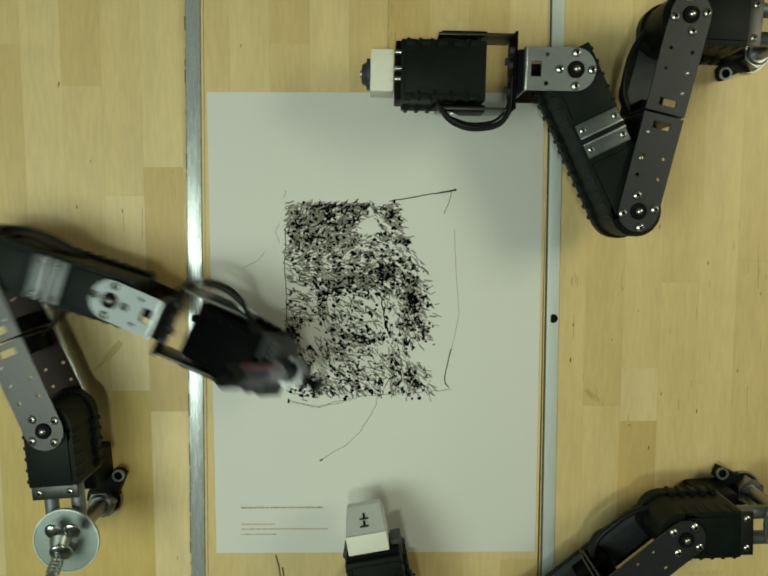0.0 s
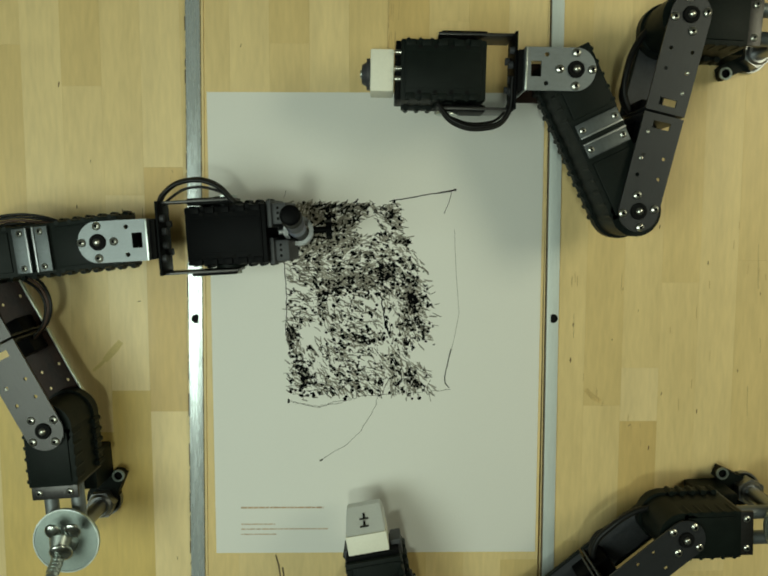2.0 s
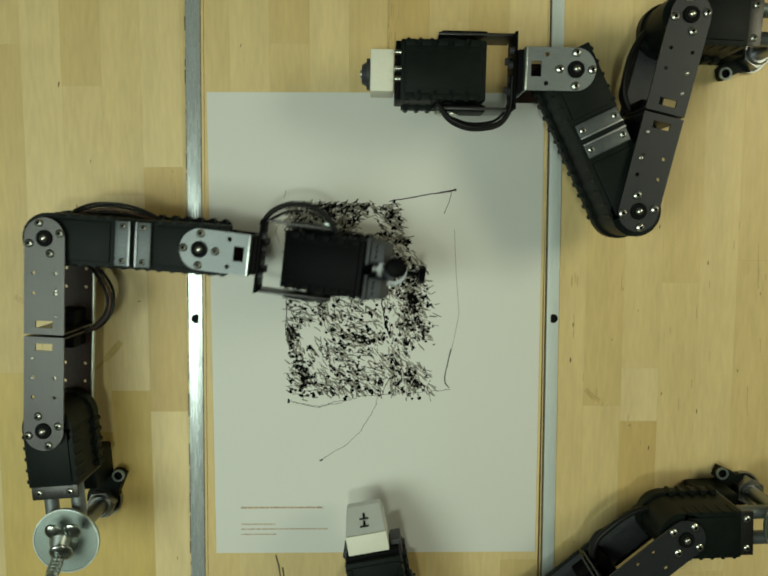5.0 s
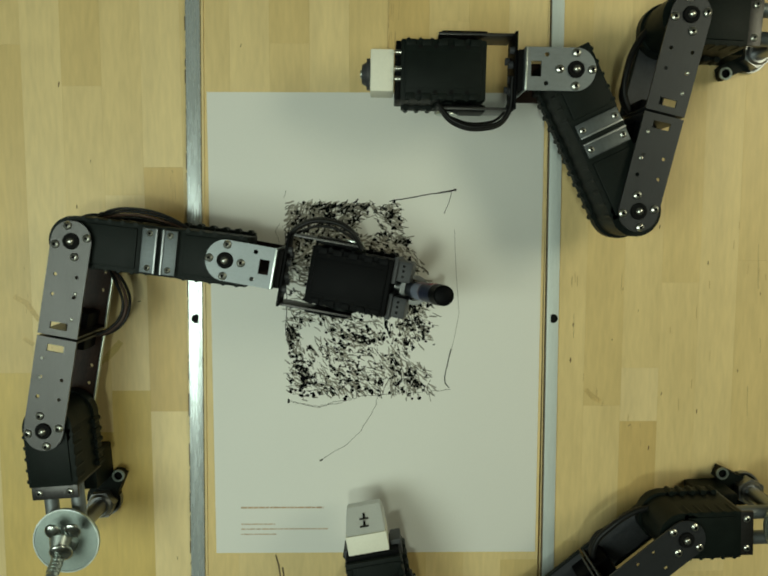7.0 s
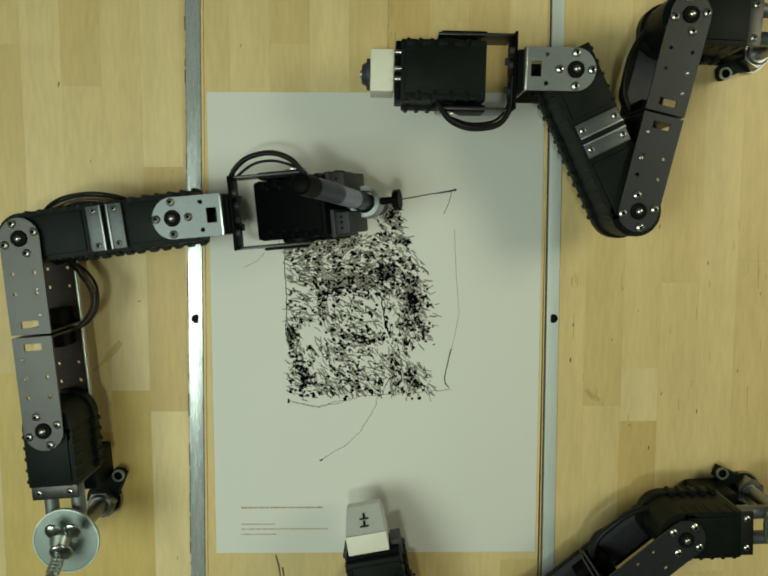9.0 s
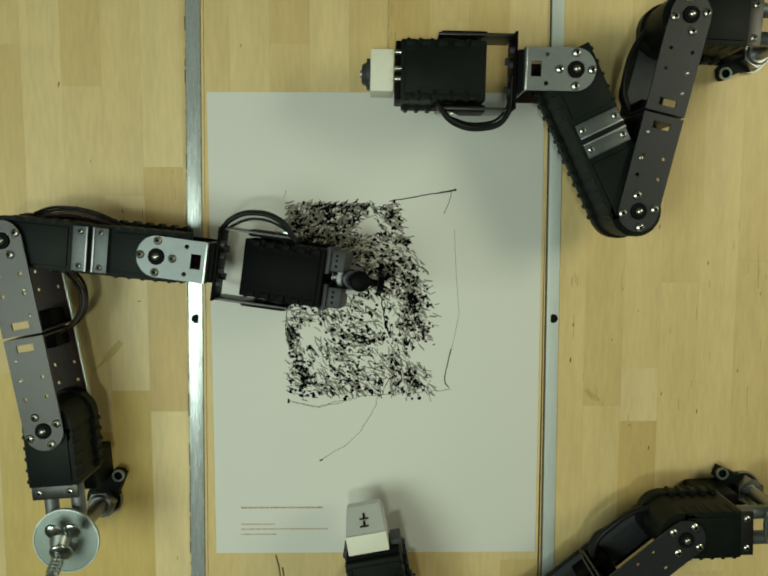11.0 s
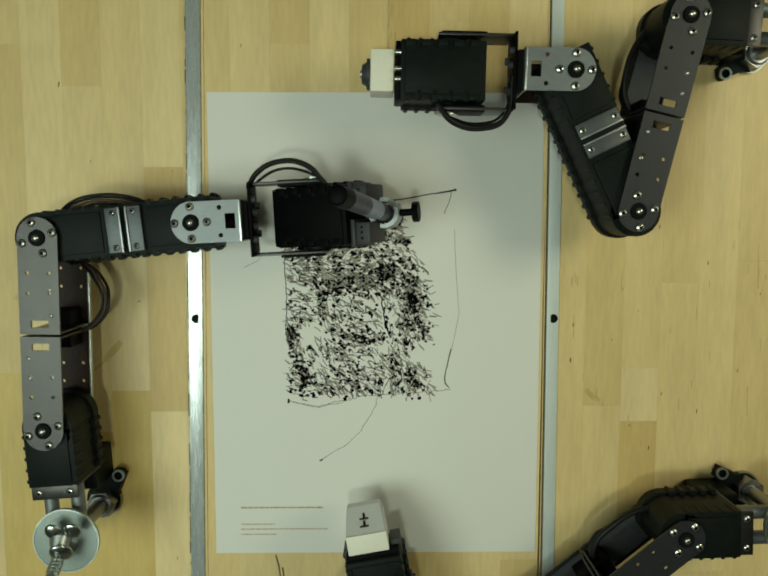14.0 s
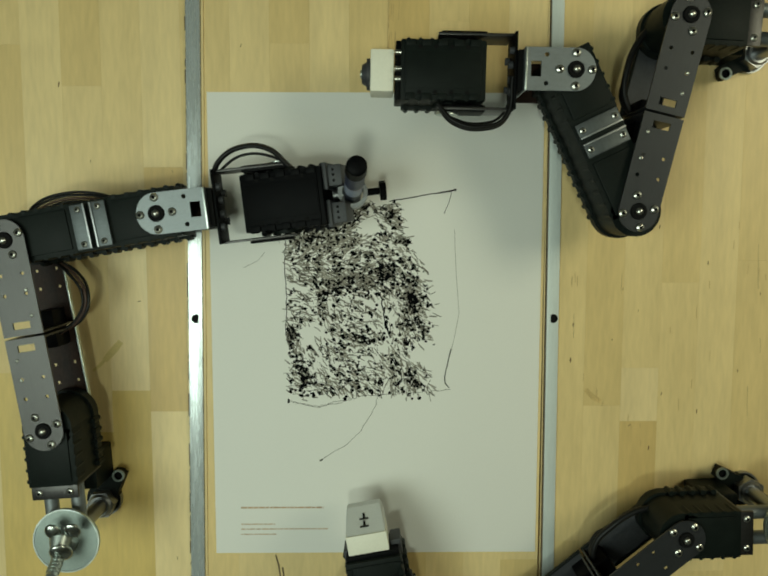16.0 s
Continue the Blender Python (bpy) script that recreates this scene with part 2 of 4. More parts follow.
def make_drawing(paper):
    rng = random.Random(7)
    # the scribbled field and its dense and bare patches: centre, radii, weight
    patches = [(-34, 110, 44, 5, 1.3), (-68, 98, 10, 8, 1.0), (-62, 82, 12, 9, 0.9), (-36, 82, 24, 14, 0.7), (-31, 44, 14, 8, 1.6), (-46, 34, 11, 9, 0.6), (4, 49, 12, 9, 2.0),
               (32, 31, 6, 23, 2.8), (28, 5, 7, 8, 1.2), (-20, -8, 17, 6, 1.4), (-78, -8, 4, 11, 3.6), (-64, -46, 8, 15, 1.5), (-27, -41, 12, 9, 1.1), (14, 101, 11, 10, 1.1),
               (24, 80, 6, 14, 0.8), (16, -35, 7, 12, 1.3), (34, -48, 6, 9, 1.5), (-20, -55, 22, 3, 1.0), (42, 0, 5, 8, 0.8), (-65, 8, 7, 5, 0.6), (6, 70, 8, 4, 0.7), (-83, 68, 2, 14, 1.0),
               (-6, 93, 9, 9, -2.6), (-58, -3, 12, 11, -1.3), (10, 14, 10, 15, -1.2), (-69, 36, 9, 12, -0.9), (-8, -32, 10, 7, -0.9), (-4, -46, 6, 5, -0.6), (43, -25, 15, 7, -2.5),
               (16, 74, 8, 4, -0.7), (-48, -30, 10, 7, -0.8), (-20, 18, 12, 10, -0.4), (6, -14, 8, 6, -0.9), (40, 78, 8, 12, -0.9)]

    def edge_right(y):
        return 23 + 29 * (0.5 - 0.5 * math.cos(math.pi * min(max((116 - y) / 95, 0), 1)))

    def density(x, y):
        if not (-79.5 + rng.gauss(0, 1.2) < x < edge_right(y) + rng.gauss(0, 3) - 3 and -62 + rng.gauss(0, 2) < y < 113 + rng.gauss(0, 1.2)):
            return 0.0
        d = 0.40
        for cx, cy, rx, ry, wt in patches:
            d += wt * (0.55 if wt > 0 else 0.36) * math.exp(-((x - cx) / rx) ** 2 - ((y - cy) / ry) ** 2)
        lump = 0.5 + 0.75 * noise.noise((x * 0.13, y * 0.13, 3.0)) + 0.75 * noise.noise((x * 0.3, y * 0.3, 8.0))
        return 0.42 * d * (0.12 + 1.45 * max(0.0, lump))

    def heading(x, y):
        base = 0.30 if y > 62 and x < -5 else -0.45 if y > 20 else -0.75
        return base + 0.9 * noise.noise((x * 0.025, y * 0.025, 9.0))

    def dab(x, y, a, ln, bend, n=4):
        line, px, py = [], x - ln / 2 * math.cos(a), y - ln / 2 * math.sin(a)
        for _ in range(n):
            line.append((px, py))
            px, py = px + ln / (n - 1) * math.cos(a), py + ln / (n - 1) * math.sin(a)
            a += rng.gauss(0, bend)
        return line

    thick, thin, wash = [], [], []
    while len(thick) < 1700:
        x, y = rng.uniform(-84, 58), rng.uniform(-70, 120)
        if rng.random() > density(x, y):
            continue
        hatched = x < -8 and y > 58
        a = heading(x, y) + rng.gauss(0, 0.45 if hatched else 0.9)
        wide = rng.uniform(1.15, 1.7) if rng.random() < (0.65 if hatched else 0.4) else rng.uniform(1.7, 3.0)
        line = dab(x, y, a, rng.uniform(1.2, 3.0), 0.5)
        thick.append((line, wide))
        if rng.random() < 0.45:
            a += rng.choice((-1, 1)) * rng.uniform(0.8, 2.2)
            ln = rng.uniform(1.0, 2.8)
            thick.append((dab(line[-1][0] + ln / 2 * math.cos(a), line[-1][1] + ln / 2 * math.sin(a), a, ln, 0.4), wide * rng.uniform(0.6, 1.0)))
    while len(thin) < 340:
        x, y = rng.uniform(-84, 58), rng.uniform(-70, 120)
        if rng.random() < density(x, y) + 0.06 * (x < 30 and abs(y - 25) < 85 and x > -79):
            thin.append((dab(x, y, heading(x, y) + rng.gauss(0, 0.7), rng.uniform(4, 11), 0.3, 5), rng.uniform(0.25, 0.5)))
    while len(wash) < 3600:
        x, y = rng.uniform(-84, 58), rng.uniform(-70, 120)
        if rng.random() < density(x, y) * (1.5 if x < -5 and y > 40 else 0.9 if x < 25 and y > 0 else 0.6):
            wash.append((dab(x, y, heading(x, y) + rng.gauss(0, 0.35), rng.uniform(3, 9), 0.15, 3), rng.uniform(0.6, 1.5)))

    def sweep(points, wide, wob, dest):
        line = []
        for (xa, ya), (xb, yb) in zip(points, points[1:]):
            for i in range(8):
                f = i / 8
                line.append((xa + (xb - xa) * f + rng.gauss(0, wob), ya + (yb - ya) * f + rng.gauss(0, wob)))
        dest.append((line + [points[-1]], wide))

    sweep([(12, 115), (40, 120), (70, 125)], 0.9, 0.25, thick)
    sweep([(55, 122.5), (70, 125)], 1.3, 0.1, thick)
    sweep([(69, 125.5), (71.5, 125)], 2.0, 0.1, thick)
    sweep([(67, 123), (65, 114), (60.5, 104)], 0.5, 0.1, thin)
    sweep([(70, 90), (72, 50), (75, 14), (70, -12), (63, -40)], 0.28, 0.05, thin)
    sweep([(68, -18), (64, -36), (62.5, -44), (63, -50), (66.5, -54)], 0.9, 0.1, thick)
    sweep([(68, -55), (30, -59), (-15, -62), (-35, -68), (-52, -71), (-80, -66)], 0.4, 0.4, thin)
    sweep([(-78, -67), (-52, -72), (-40, -67), (-20, -63)], 0.4, 0.4, thin)
    sweep([(1, -62), (0, -70), (-14, -94), (-26, -106), (-50, -121)], 0.4, 0.25, thin)
    sweep([(-49, -121), (-52, -122)], 1.5, 0.1, thin)
    sweep([(-79.5, -64), (-80, -68)], 1.9, 0.1, thick)
    sweep([(20, -20), (34, -34), (50, -44)], 0.5, 0.2, thin)
    for cx, cy, rx, ry, n, tilt in ((-77, -12, 3.0, 12, 26, 1.8), (-67, -50, 3.4, 12, 26, 1.4), (33, 24, 4, 22, 60, 1.4), (-34, 110, 30, 4, 60, 0.1), (-40, 96, 26, 8, 50, 0.25),
                                    (3, 52, 9, 9, 40, -0.3), (-36, 37, 12, 7, 30, -0.2), (-15, -8, 12, 5, 30, -0.2), (18, -36, 4, 9, 22, 2.0), (33, -48, 3, 7, 22, 2.1), (-62, 84, 7, 4, 18, -0.7), (9, 8, 1.5, 14, 26, -1.35)):
        for _ in range(n * 2 // 5):
            x, y, a = cx + rng.gauss(0, rx * 0.5), cy + rng.gauss(0, ry * 0.5), tilt + rng.gauss(0, 0.35)
            ln = rng.uniform(3, 7)
            thick.append(([(x, y), (x + ln / 2 * math.cos(a), y + ln / 2 * math.sin(a)), (x + ln * math.cos(a + 0.2), y + ln * math.sin(a + 0.2))], rng.uniform(0.9, 1.9)))
    sweep([(4, 34), (6, 18), (10, 2), (13, -8)], 1.1, 0.4, thick)
    sweep([(-81, 86), (-82, 60), (-81, 30), (-82, -6)], 0.7, 0.5, thick)
    sweep([(-99.6, 69.7), (-105.8, 62.2), (-119.1, 55.6)], 0.3, 0.1, thin)
    sweep([(-86, 96), (-90, 88), (-86, 78)], 0.3, 0.1, thin)
    sweep([(-82, 118), (-80, 123), (-81, 124)], 0.4, 0.1, thin)
    for name, strokes, mat, z, text in (("ink_drawing", thick, INK, PAPER_TOP + 0.06, "dense scribbled black ink drawing"),
                                        ("faint_ink", thin, THIN_INK, PAPER_TOP + 0.03, "thin faded brown ink"),
                                        ("ink_wash", wash, WASH_INK, PAPER_TOP + 0.015, "dry grey-brown hatching under the ink")):
        me = ribbon_mesh(strokes, z)
        me.materials.append(mat)
        ob = new(name, me)
        ob.parent = paper
        tagged(ob, label=text, kind="stuff")
    # small print that cannot be read, as bars
    for y, x0, x1 in ((-166.5, -125, -48), (-182.3, -125, -93), (-187, -125, -44), (-192, -125, -92)):
        bm = bmesh.new()
        x, hh = x0, 0.8 if y > -170 else 0.5
        while x < x1:
            e = min(x + rng.uniform(2.0, 7.0), x1)
            box(bm, x, e - 0.8, y - hh, y + hh, PAPER_TOP + 0.01, PAPER_TOP + 0.05)
            x = e
        part("print_line", bm, PRINT, paper, "small rust-coloured print")


def make_rail(x, lean, width, inner):
    """A flat bar; its screw heads are black and cut off straight on the inner side."""
    bm = bmesh.new()
    box(bm, -width / 2, width / 2, -420, 420, 0.02, 2.6, 0.5)
    ob = part("metal_rail", bm, RAIL if inner > 0 else DULL_RAIL, at=pose(x * 0.001, 0.028, 0, 0, 0, lean))
    bm = bmesh.new()
    e = inner * width / 2
    gap, out = (0.6, 2.6) if inner > 0 else (1.7, 2.6)
    box(bm, min(e + inner * gap, e + inner * out), max(e + inner * gap, e + inner * out), -420, 420, 0.02, 1.4, 0.3)
    part("wood_lip", bm, WOOD_PALE, ob, "thin wooden lip")
    rng = random.Random(int(x))
    # dark strips beside the rail: dirt, with the gap's shadow painted in
    bm = bmesh.new()
    edge, y = -width / 2, -420.0
    while y < 420:
        step = rng.uniform(4, 22)
        if inner < 0 or rng.random() < 0.75:
            box(bm, edge - (rng.uniform(0.5, 1.5) if inner > 0 else 1.6), edge - 0.05, y, y + step, 0.02, rng.uniform(0.3, 0.6))
        y += step + (rng.uniform(0.2, 3) if inner > 0 else 0.0)
    tagged(part("joint_dirt", bm, DIRT_SHADOW, ob), label="dark brown dirt and gap shadow in the joint", kind="stuff")
    for y in (-18, -348, 312):
        bm = bmesh.new()
        cut = [(min(px, 2.2) * inner + 0.4, py + y) for px, py in ring_pts(0, 0, 4.0, 28)]
        slab(bm, cut, 2.5, 3.3)
        part("screw", bm, HOLE, ob, "black screw head")
    return tagged(ob, label="long flat aluminium rail screwed to the wooden table", category="rail", group="rails beside the paper")


# ---- robot arm ----
L1, L2 = 135.0, 105.5
TOP, LOW = 149.0, 96.0
TABLE = 63.6  # the table top on the arms' own height scale


def servo_body(name, parent, x0, x1, half, z0, z1, mat=PLASTIC, bumps=True, at=None, label="", round_end=False):
    """A servo case: bevelled core, raised lid, side flanges with screw bumps; its pivot end may be round."""
    bm = bmesh.new()
    box(bm, x0, x1, -half, half, z0 + 4, z1 - 1.2, 1.2)
    box(bm, x0 + 3, x1 - 3, -half + 3.5, half - 3.5, z1 - 3, z1, 0.8)
    box(bm, x0 + 1.5, x1 - 1.5, -half - 2.2, half + 2.2, z0, z0 + 9, 1.0)
    if round_end:
        rod(bm, (x0, 0, z0 + 4), (x0, 0, z1 - 1.2), half, segs=32)
        rod(bm, (x0, 0, z0), (x0, 0, z0 + 9), half + 2.0, segs=32)
    if bumps:
        n = max(3, int((x1 - x0) / 8))
        for i in range(n):
            x = x0 + 5 + (x1 - x0 - 10) * i / (n - 1)
            for s in (-1, 1):
                rod(bm, (x, s * (half + 1.7), z0 + 1), (x, s * (half + 1.7), z0 + 12), 2.2, segs=8)
                rod(bm, (x, s * (half - 0.8), z1 - 14), (x, s * (half - 0.8), z1 - 1), 1.6, segs=8)
    return part(name, bm, mat, parent, label, at)


def screw_head(parent, x, y, z, r=2.5, mat=SCREW):
    """A domed head on a dark seat."""
    bm = bmesh.new()
    ball(bm, (x, y, z), r, 0.55, 12)
    head = part("screw", bm, mat, parent)
    if r > 2:
        bm = bmesh.new()
        rod(bm, (x, y, z), (x, y, z + r * 0.55 + 0.25), r * 0.42, segs=6)
        part("screw_recess", bm, HOLE, parent)
    return head


def horn(parent, x, y, z, turn=0.0, r=11.0):
    """The pivot on a plate: a black washer, its bright screw and four screws round it."""
    bm = bmesh.new()
    rod(bm, (x, y, z), (x, y, z + 1.5), 5.8, 5.3, 24)
    part("pivot_washer", bm, HOLE, parent)
    bm = bmesh.new()
    ball(bm, (x, y, z + 1.6), 2.7, 0.8, 14)
    part("pivot_screw", bm, SCREW, parent)
    for i in range(4):
        a = radians(turn + 90 * i)
        screw_head(parent, x + r * math.cos(a), y + r * math.sin(a), z + 0.3, 3.0)


def make_upper_link(arm, mat, cabled):
    """Two pairs of plates, joined end to end half-way."""
    half = 13.8
    mid = L1 / 2
    bm = bmesh.new()
    holes = [rect(mid - 10.5, mid - 5.5, -6, 6), ring_pts(24, 7.5, 1.3), ring_pts(38, 7.5, 1.3), ring_pts(24, -7.5, 1.3), ring_pts(38, -7.5, 1.3)]
    slab(bm, tongue(mid - 0.9, half, 14.2), TOP - 1.6, TOP, holes)
    link = part("upper_link", bm, mat, arm, "grey metal double link of two plates")
    bm = bmesh.new()
    slab(bm, tongue(mid - 0.9, half, 14.2), TOP - 1.6, TOP, holes)
    part("far_plate", bm, mat, link, at=pose(L1 * 0.001, 0, 0, 0, 0, 180))
    for flip in (0, 1):
        bm = bmesh.new()
        # under-plates in dull dark colours that stand for the shade below the link
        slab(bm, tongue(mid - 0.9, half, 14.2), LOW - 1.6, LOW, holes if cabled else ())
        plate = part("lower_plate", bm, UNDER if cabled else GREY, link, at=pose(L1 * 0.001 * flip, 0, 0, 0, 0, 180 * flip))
        for s in (-1, 1):
            bm = bmesh.new()
            box(bm, 2, mid - 1.2, s * half - 0.7, s * half + 0.7, LOW - 1.6, LOW + 2.0, 0.4)
            part("plate_rim", bm, STEEL if cabled else PLASTIC, plate)
    for x0, x1 in ((mid - 2.4, mid - 0.9), (mid + 0.9, mid + 2.4)):
        bm = bmesh.new()
        box(bm, x0, x1, -half, half, LOW - 1, TOP - 0.3, 0.4)
        part("web_plate", bm, mat, link)
    bm = bmesh.new()
    box(bm, mid - 14, mid + 14, -8, 8, LOW, LOW + 22, 1.5)
    part("cable_clip", bm, DEEP, link)
    for x, y in ((mid - 16, 8), (mid - 30, 8), (mid + 14, -8), (mid + 32, -8)):
        screw_head(link, x, y, TOP, 1.3)
    for k, mat in enumerate((WIRE, BROWN_WIRE, WIRE) if cabled else ()):
        d = 2.3 * k
        tube("cable", [(120, -8, 106), (106, -21 - d, 108 - d), (88, -29 - d, 110), (72, -22 - d, 110), (62, -6, 112 - d), (54, 6, 108)], 1.2, mat, link, "brown-black cable bundle")
    for d, r in ((0, 2.4), (4.5, 2.0), (8.0, 1.6)) if not cabled else ():
        tube("cable", [(2, -14, 112), (16, -20 + 0.3 * d, 112 - d), (36, -22 + 0.4 * d, 112 - d), (54, -18, 110 - d), (68, -4, 108)], r, WIRE, link, "thick black cable")
    horn(link, 0, 0, TOP, 20)
    horn(link, L1, 0, TOP, 20)
    return link


def make_forearm(arm, cabled):
    fore = servo_body("forearm", arm, 0, 46, 17.5, 99, 145, label="black servo pair joined by bright brackets", round_end=True)
    servo_body("wrist_servo", fore, 72, L2 + 13.5, 17.5, 99, 145)
    bm = bmesh.new()
    box(bm, 44, 74, -17.2, 17.2, 102, 143.5, 0.8)
    box(bm, 43, 75, -19.7, 19.7, 99, 108, 0.8)
    for i in range(3):
        for s in (-1, 1):
            rod(bm, (51 + 8 * i, s * 19.1, 100), (51 + 8 * i, s * 19.1, 111), 2.1, segs=8)
    part("spacer", bm, PLASTIC, fore)
    for x0, x1, web in ((47, 57.5, 56.2), (61, 71.5, 61.0)):
        bm = bmesh.new()
        box(bm, x0, x1, -15.5, 15.5, 145.3, 147.0, 0.5)
        box(bm, web, web + 1.4, -15.5, 15.5, 143, 147.0, 0.4)
        br = part("bracket", bm, BRACKET, fore, "grey angled bracket")
        # raised ridge in a brighter metal than its bracket
        bm = bmesh.new()
        box(bm, web + 0.05, web + 1.35, -15.6, 15.6, 147.05, 148.0, 0.3)
        part("ridge", bm, ALU, br, "bright raised edge")
        for y in (-12, 12):
            screw_head(br, (x0 + x1) / 2, y, 147.0, 2.3)
    for dy, mat in ((-7.5, WIRE), (-5.4, BROWN_WIRE), (-3.2, WIRE), (-1.2, WIRE)) if cabled else ():
        tube("cable", [(2, 14, 118), (14, 24 + dy, 122), (34, 28 + dy, 124), (56, 25 + dy, 120), (76, 14, 114)], 1.0, mat, fore, "dark cable bundle")
    return fore


def make_wrist(arm, cabled):
    half = 14.3
    bm = bmesh.new()
    slab(bm, tongue(34.5, half, 13.6), TOP - 1.6, TOP,
         [rect(23.5, 30.5, -5.2, 5.2), ring_pts(20, 9.5, 1.6), ring_pts(20, -9.5, 1.6)])
    wrist = part("wrist_bracket", bm, BRIGHT, arm, "bright wrist plate with a dark U-shaped bracket")
    bm = bmesh.new()
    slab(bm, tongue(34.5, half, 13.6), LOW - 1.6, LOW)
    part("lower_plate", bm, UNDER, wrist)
    bm = bmesh.new()
    box(bm, 33.0, 34.6, -half, half, LOW, TOP, 0.4)
    end = part("end_plate", bm, BRIGHT, wrist)
    bm = bmesh.new()
    box(bm, 33.1, 34.5, -half, half, TOP + 0.05, TOP + 0.9, 0.4)
    part("ridge", bm, STEEL, end, "bright raised edge")
    bm = bmesh.new()
    box(bm, 34.8, 38.4, -half + 1, half - 1, 118, TOP - 4, 0.3)
    part("spacer", bm, HOLE, wrist)
    bm = bmesh.new()
    box(bm, 38.6, 40.4, -26, 26, 114, 143, 0.4)
    part("u_back", bm, DEEP, wrist)
    for y in (-25.1, 25.1):
        bm = bmesh.new()
        box(bm, 40.2, 92, y - 0.9, y + 0.9, 108, 136, 0.4)
        part("u_side", bm, PLATE, wrist)
        bm = bmesh.new()
        rod(bm, (84, y - 0.5, 122), (84, y + 3 * (1 if y > 0 else -1), 122), 8, segs=24)
        part("side_pivot", bm, STEEL, wrist)
        bm = bmesh.new()
        box(bm, 58, 90, y - 3.0, y + 1.4 * (1 if y > 0 else -1) + 0.5, 110, 133, 1.5)
        part("pivot_cover", bm, DEEP, wrist)
    for y, z in ((-14, 138), (-5, 134), (5, 134), (14, 138), (-10, 121), (10, 121)):
        bm = bmesh.new()
        rod(bm, (40.3, y, z), (43.4, y, z), 2.6, segs=12)
        part("bolt", bm, GREY, wrist)
    for dz, out, thick in ((0, 0, 1.9), (3.4, -0.6, 1.6), (-9.0, -4.5, 1.0)):
        start = (38, 22, 132 + dz) if cabled else (41, 4, 138 + dz * 0.6)
        tube("cable", [start, (45, 32 + out, 136 + dz), (60, 39 + out, 138 + dz), (80, 36 + out, 138 + dz), (92, 23, 134 + dz)], thick, WIRE, wrist, "black looped cable")
    horn(wrist, 0, 0, TOP, 0)
    return wrist


PITCH_X = 84.0
AXIS_Z = 119.4


def make_tool_servo(arm, name, label, mat=DEEP):
    """The last servo, about its tilting axis."""
    body = servo_body(name, arm, -25, 34, 20.5, -19, 20, mat, label=label)
    for s in (-1, 1):
        bm = bmesh.new()
        rod(bm, (0, s * 17, 0), (0, s * 23.5, 0), 10.5, segs=28)
        part("horn", bm, PLASTIC, body)
        for i in range(4):
            bm = bmesh.new()
            rod(bm, (-12 + 11 * i, s * 15.2, 19.5), (-12 + 11 * i, s * 15.2, 20.25), 1.5, segs=10)
            part("screw_hole", bm, HOLE, body)
        bm = bmesh.new()
        for i in range(5):
            box(bm, -20 + 11 * i, -13.5 + 11 * i, s * 18.0 - 2.2, s * 18.0 + 2.2, 16.0, 20.6, 0.6)
        part("rim", bm, mat, body)
    bm = bmesh.new()
    box(bm, -21, 30, -12.5, 12.5, 19.6, 20.35, 0.3)
    part("lid", bm, mat, body)
    return body


HOLDER_RISE = 13.0  # degrees by which the servo looks up more than its clamp


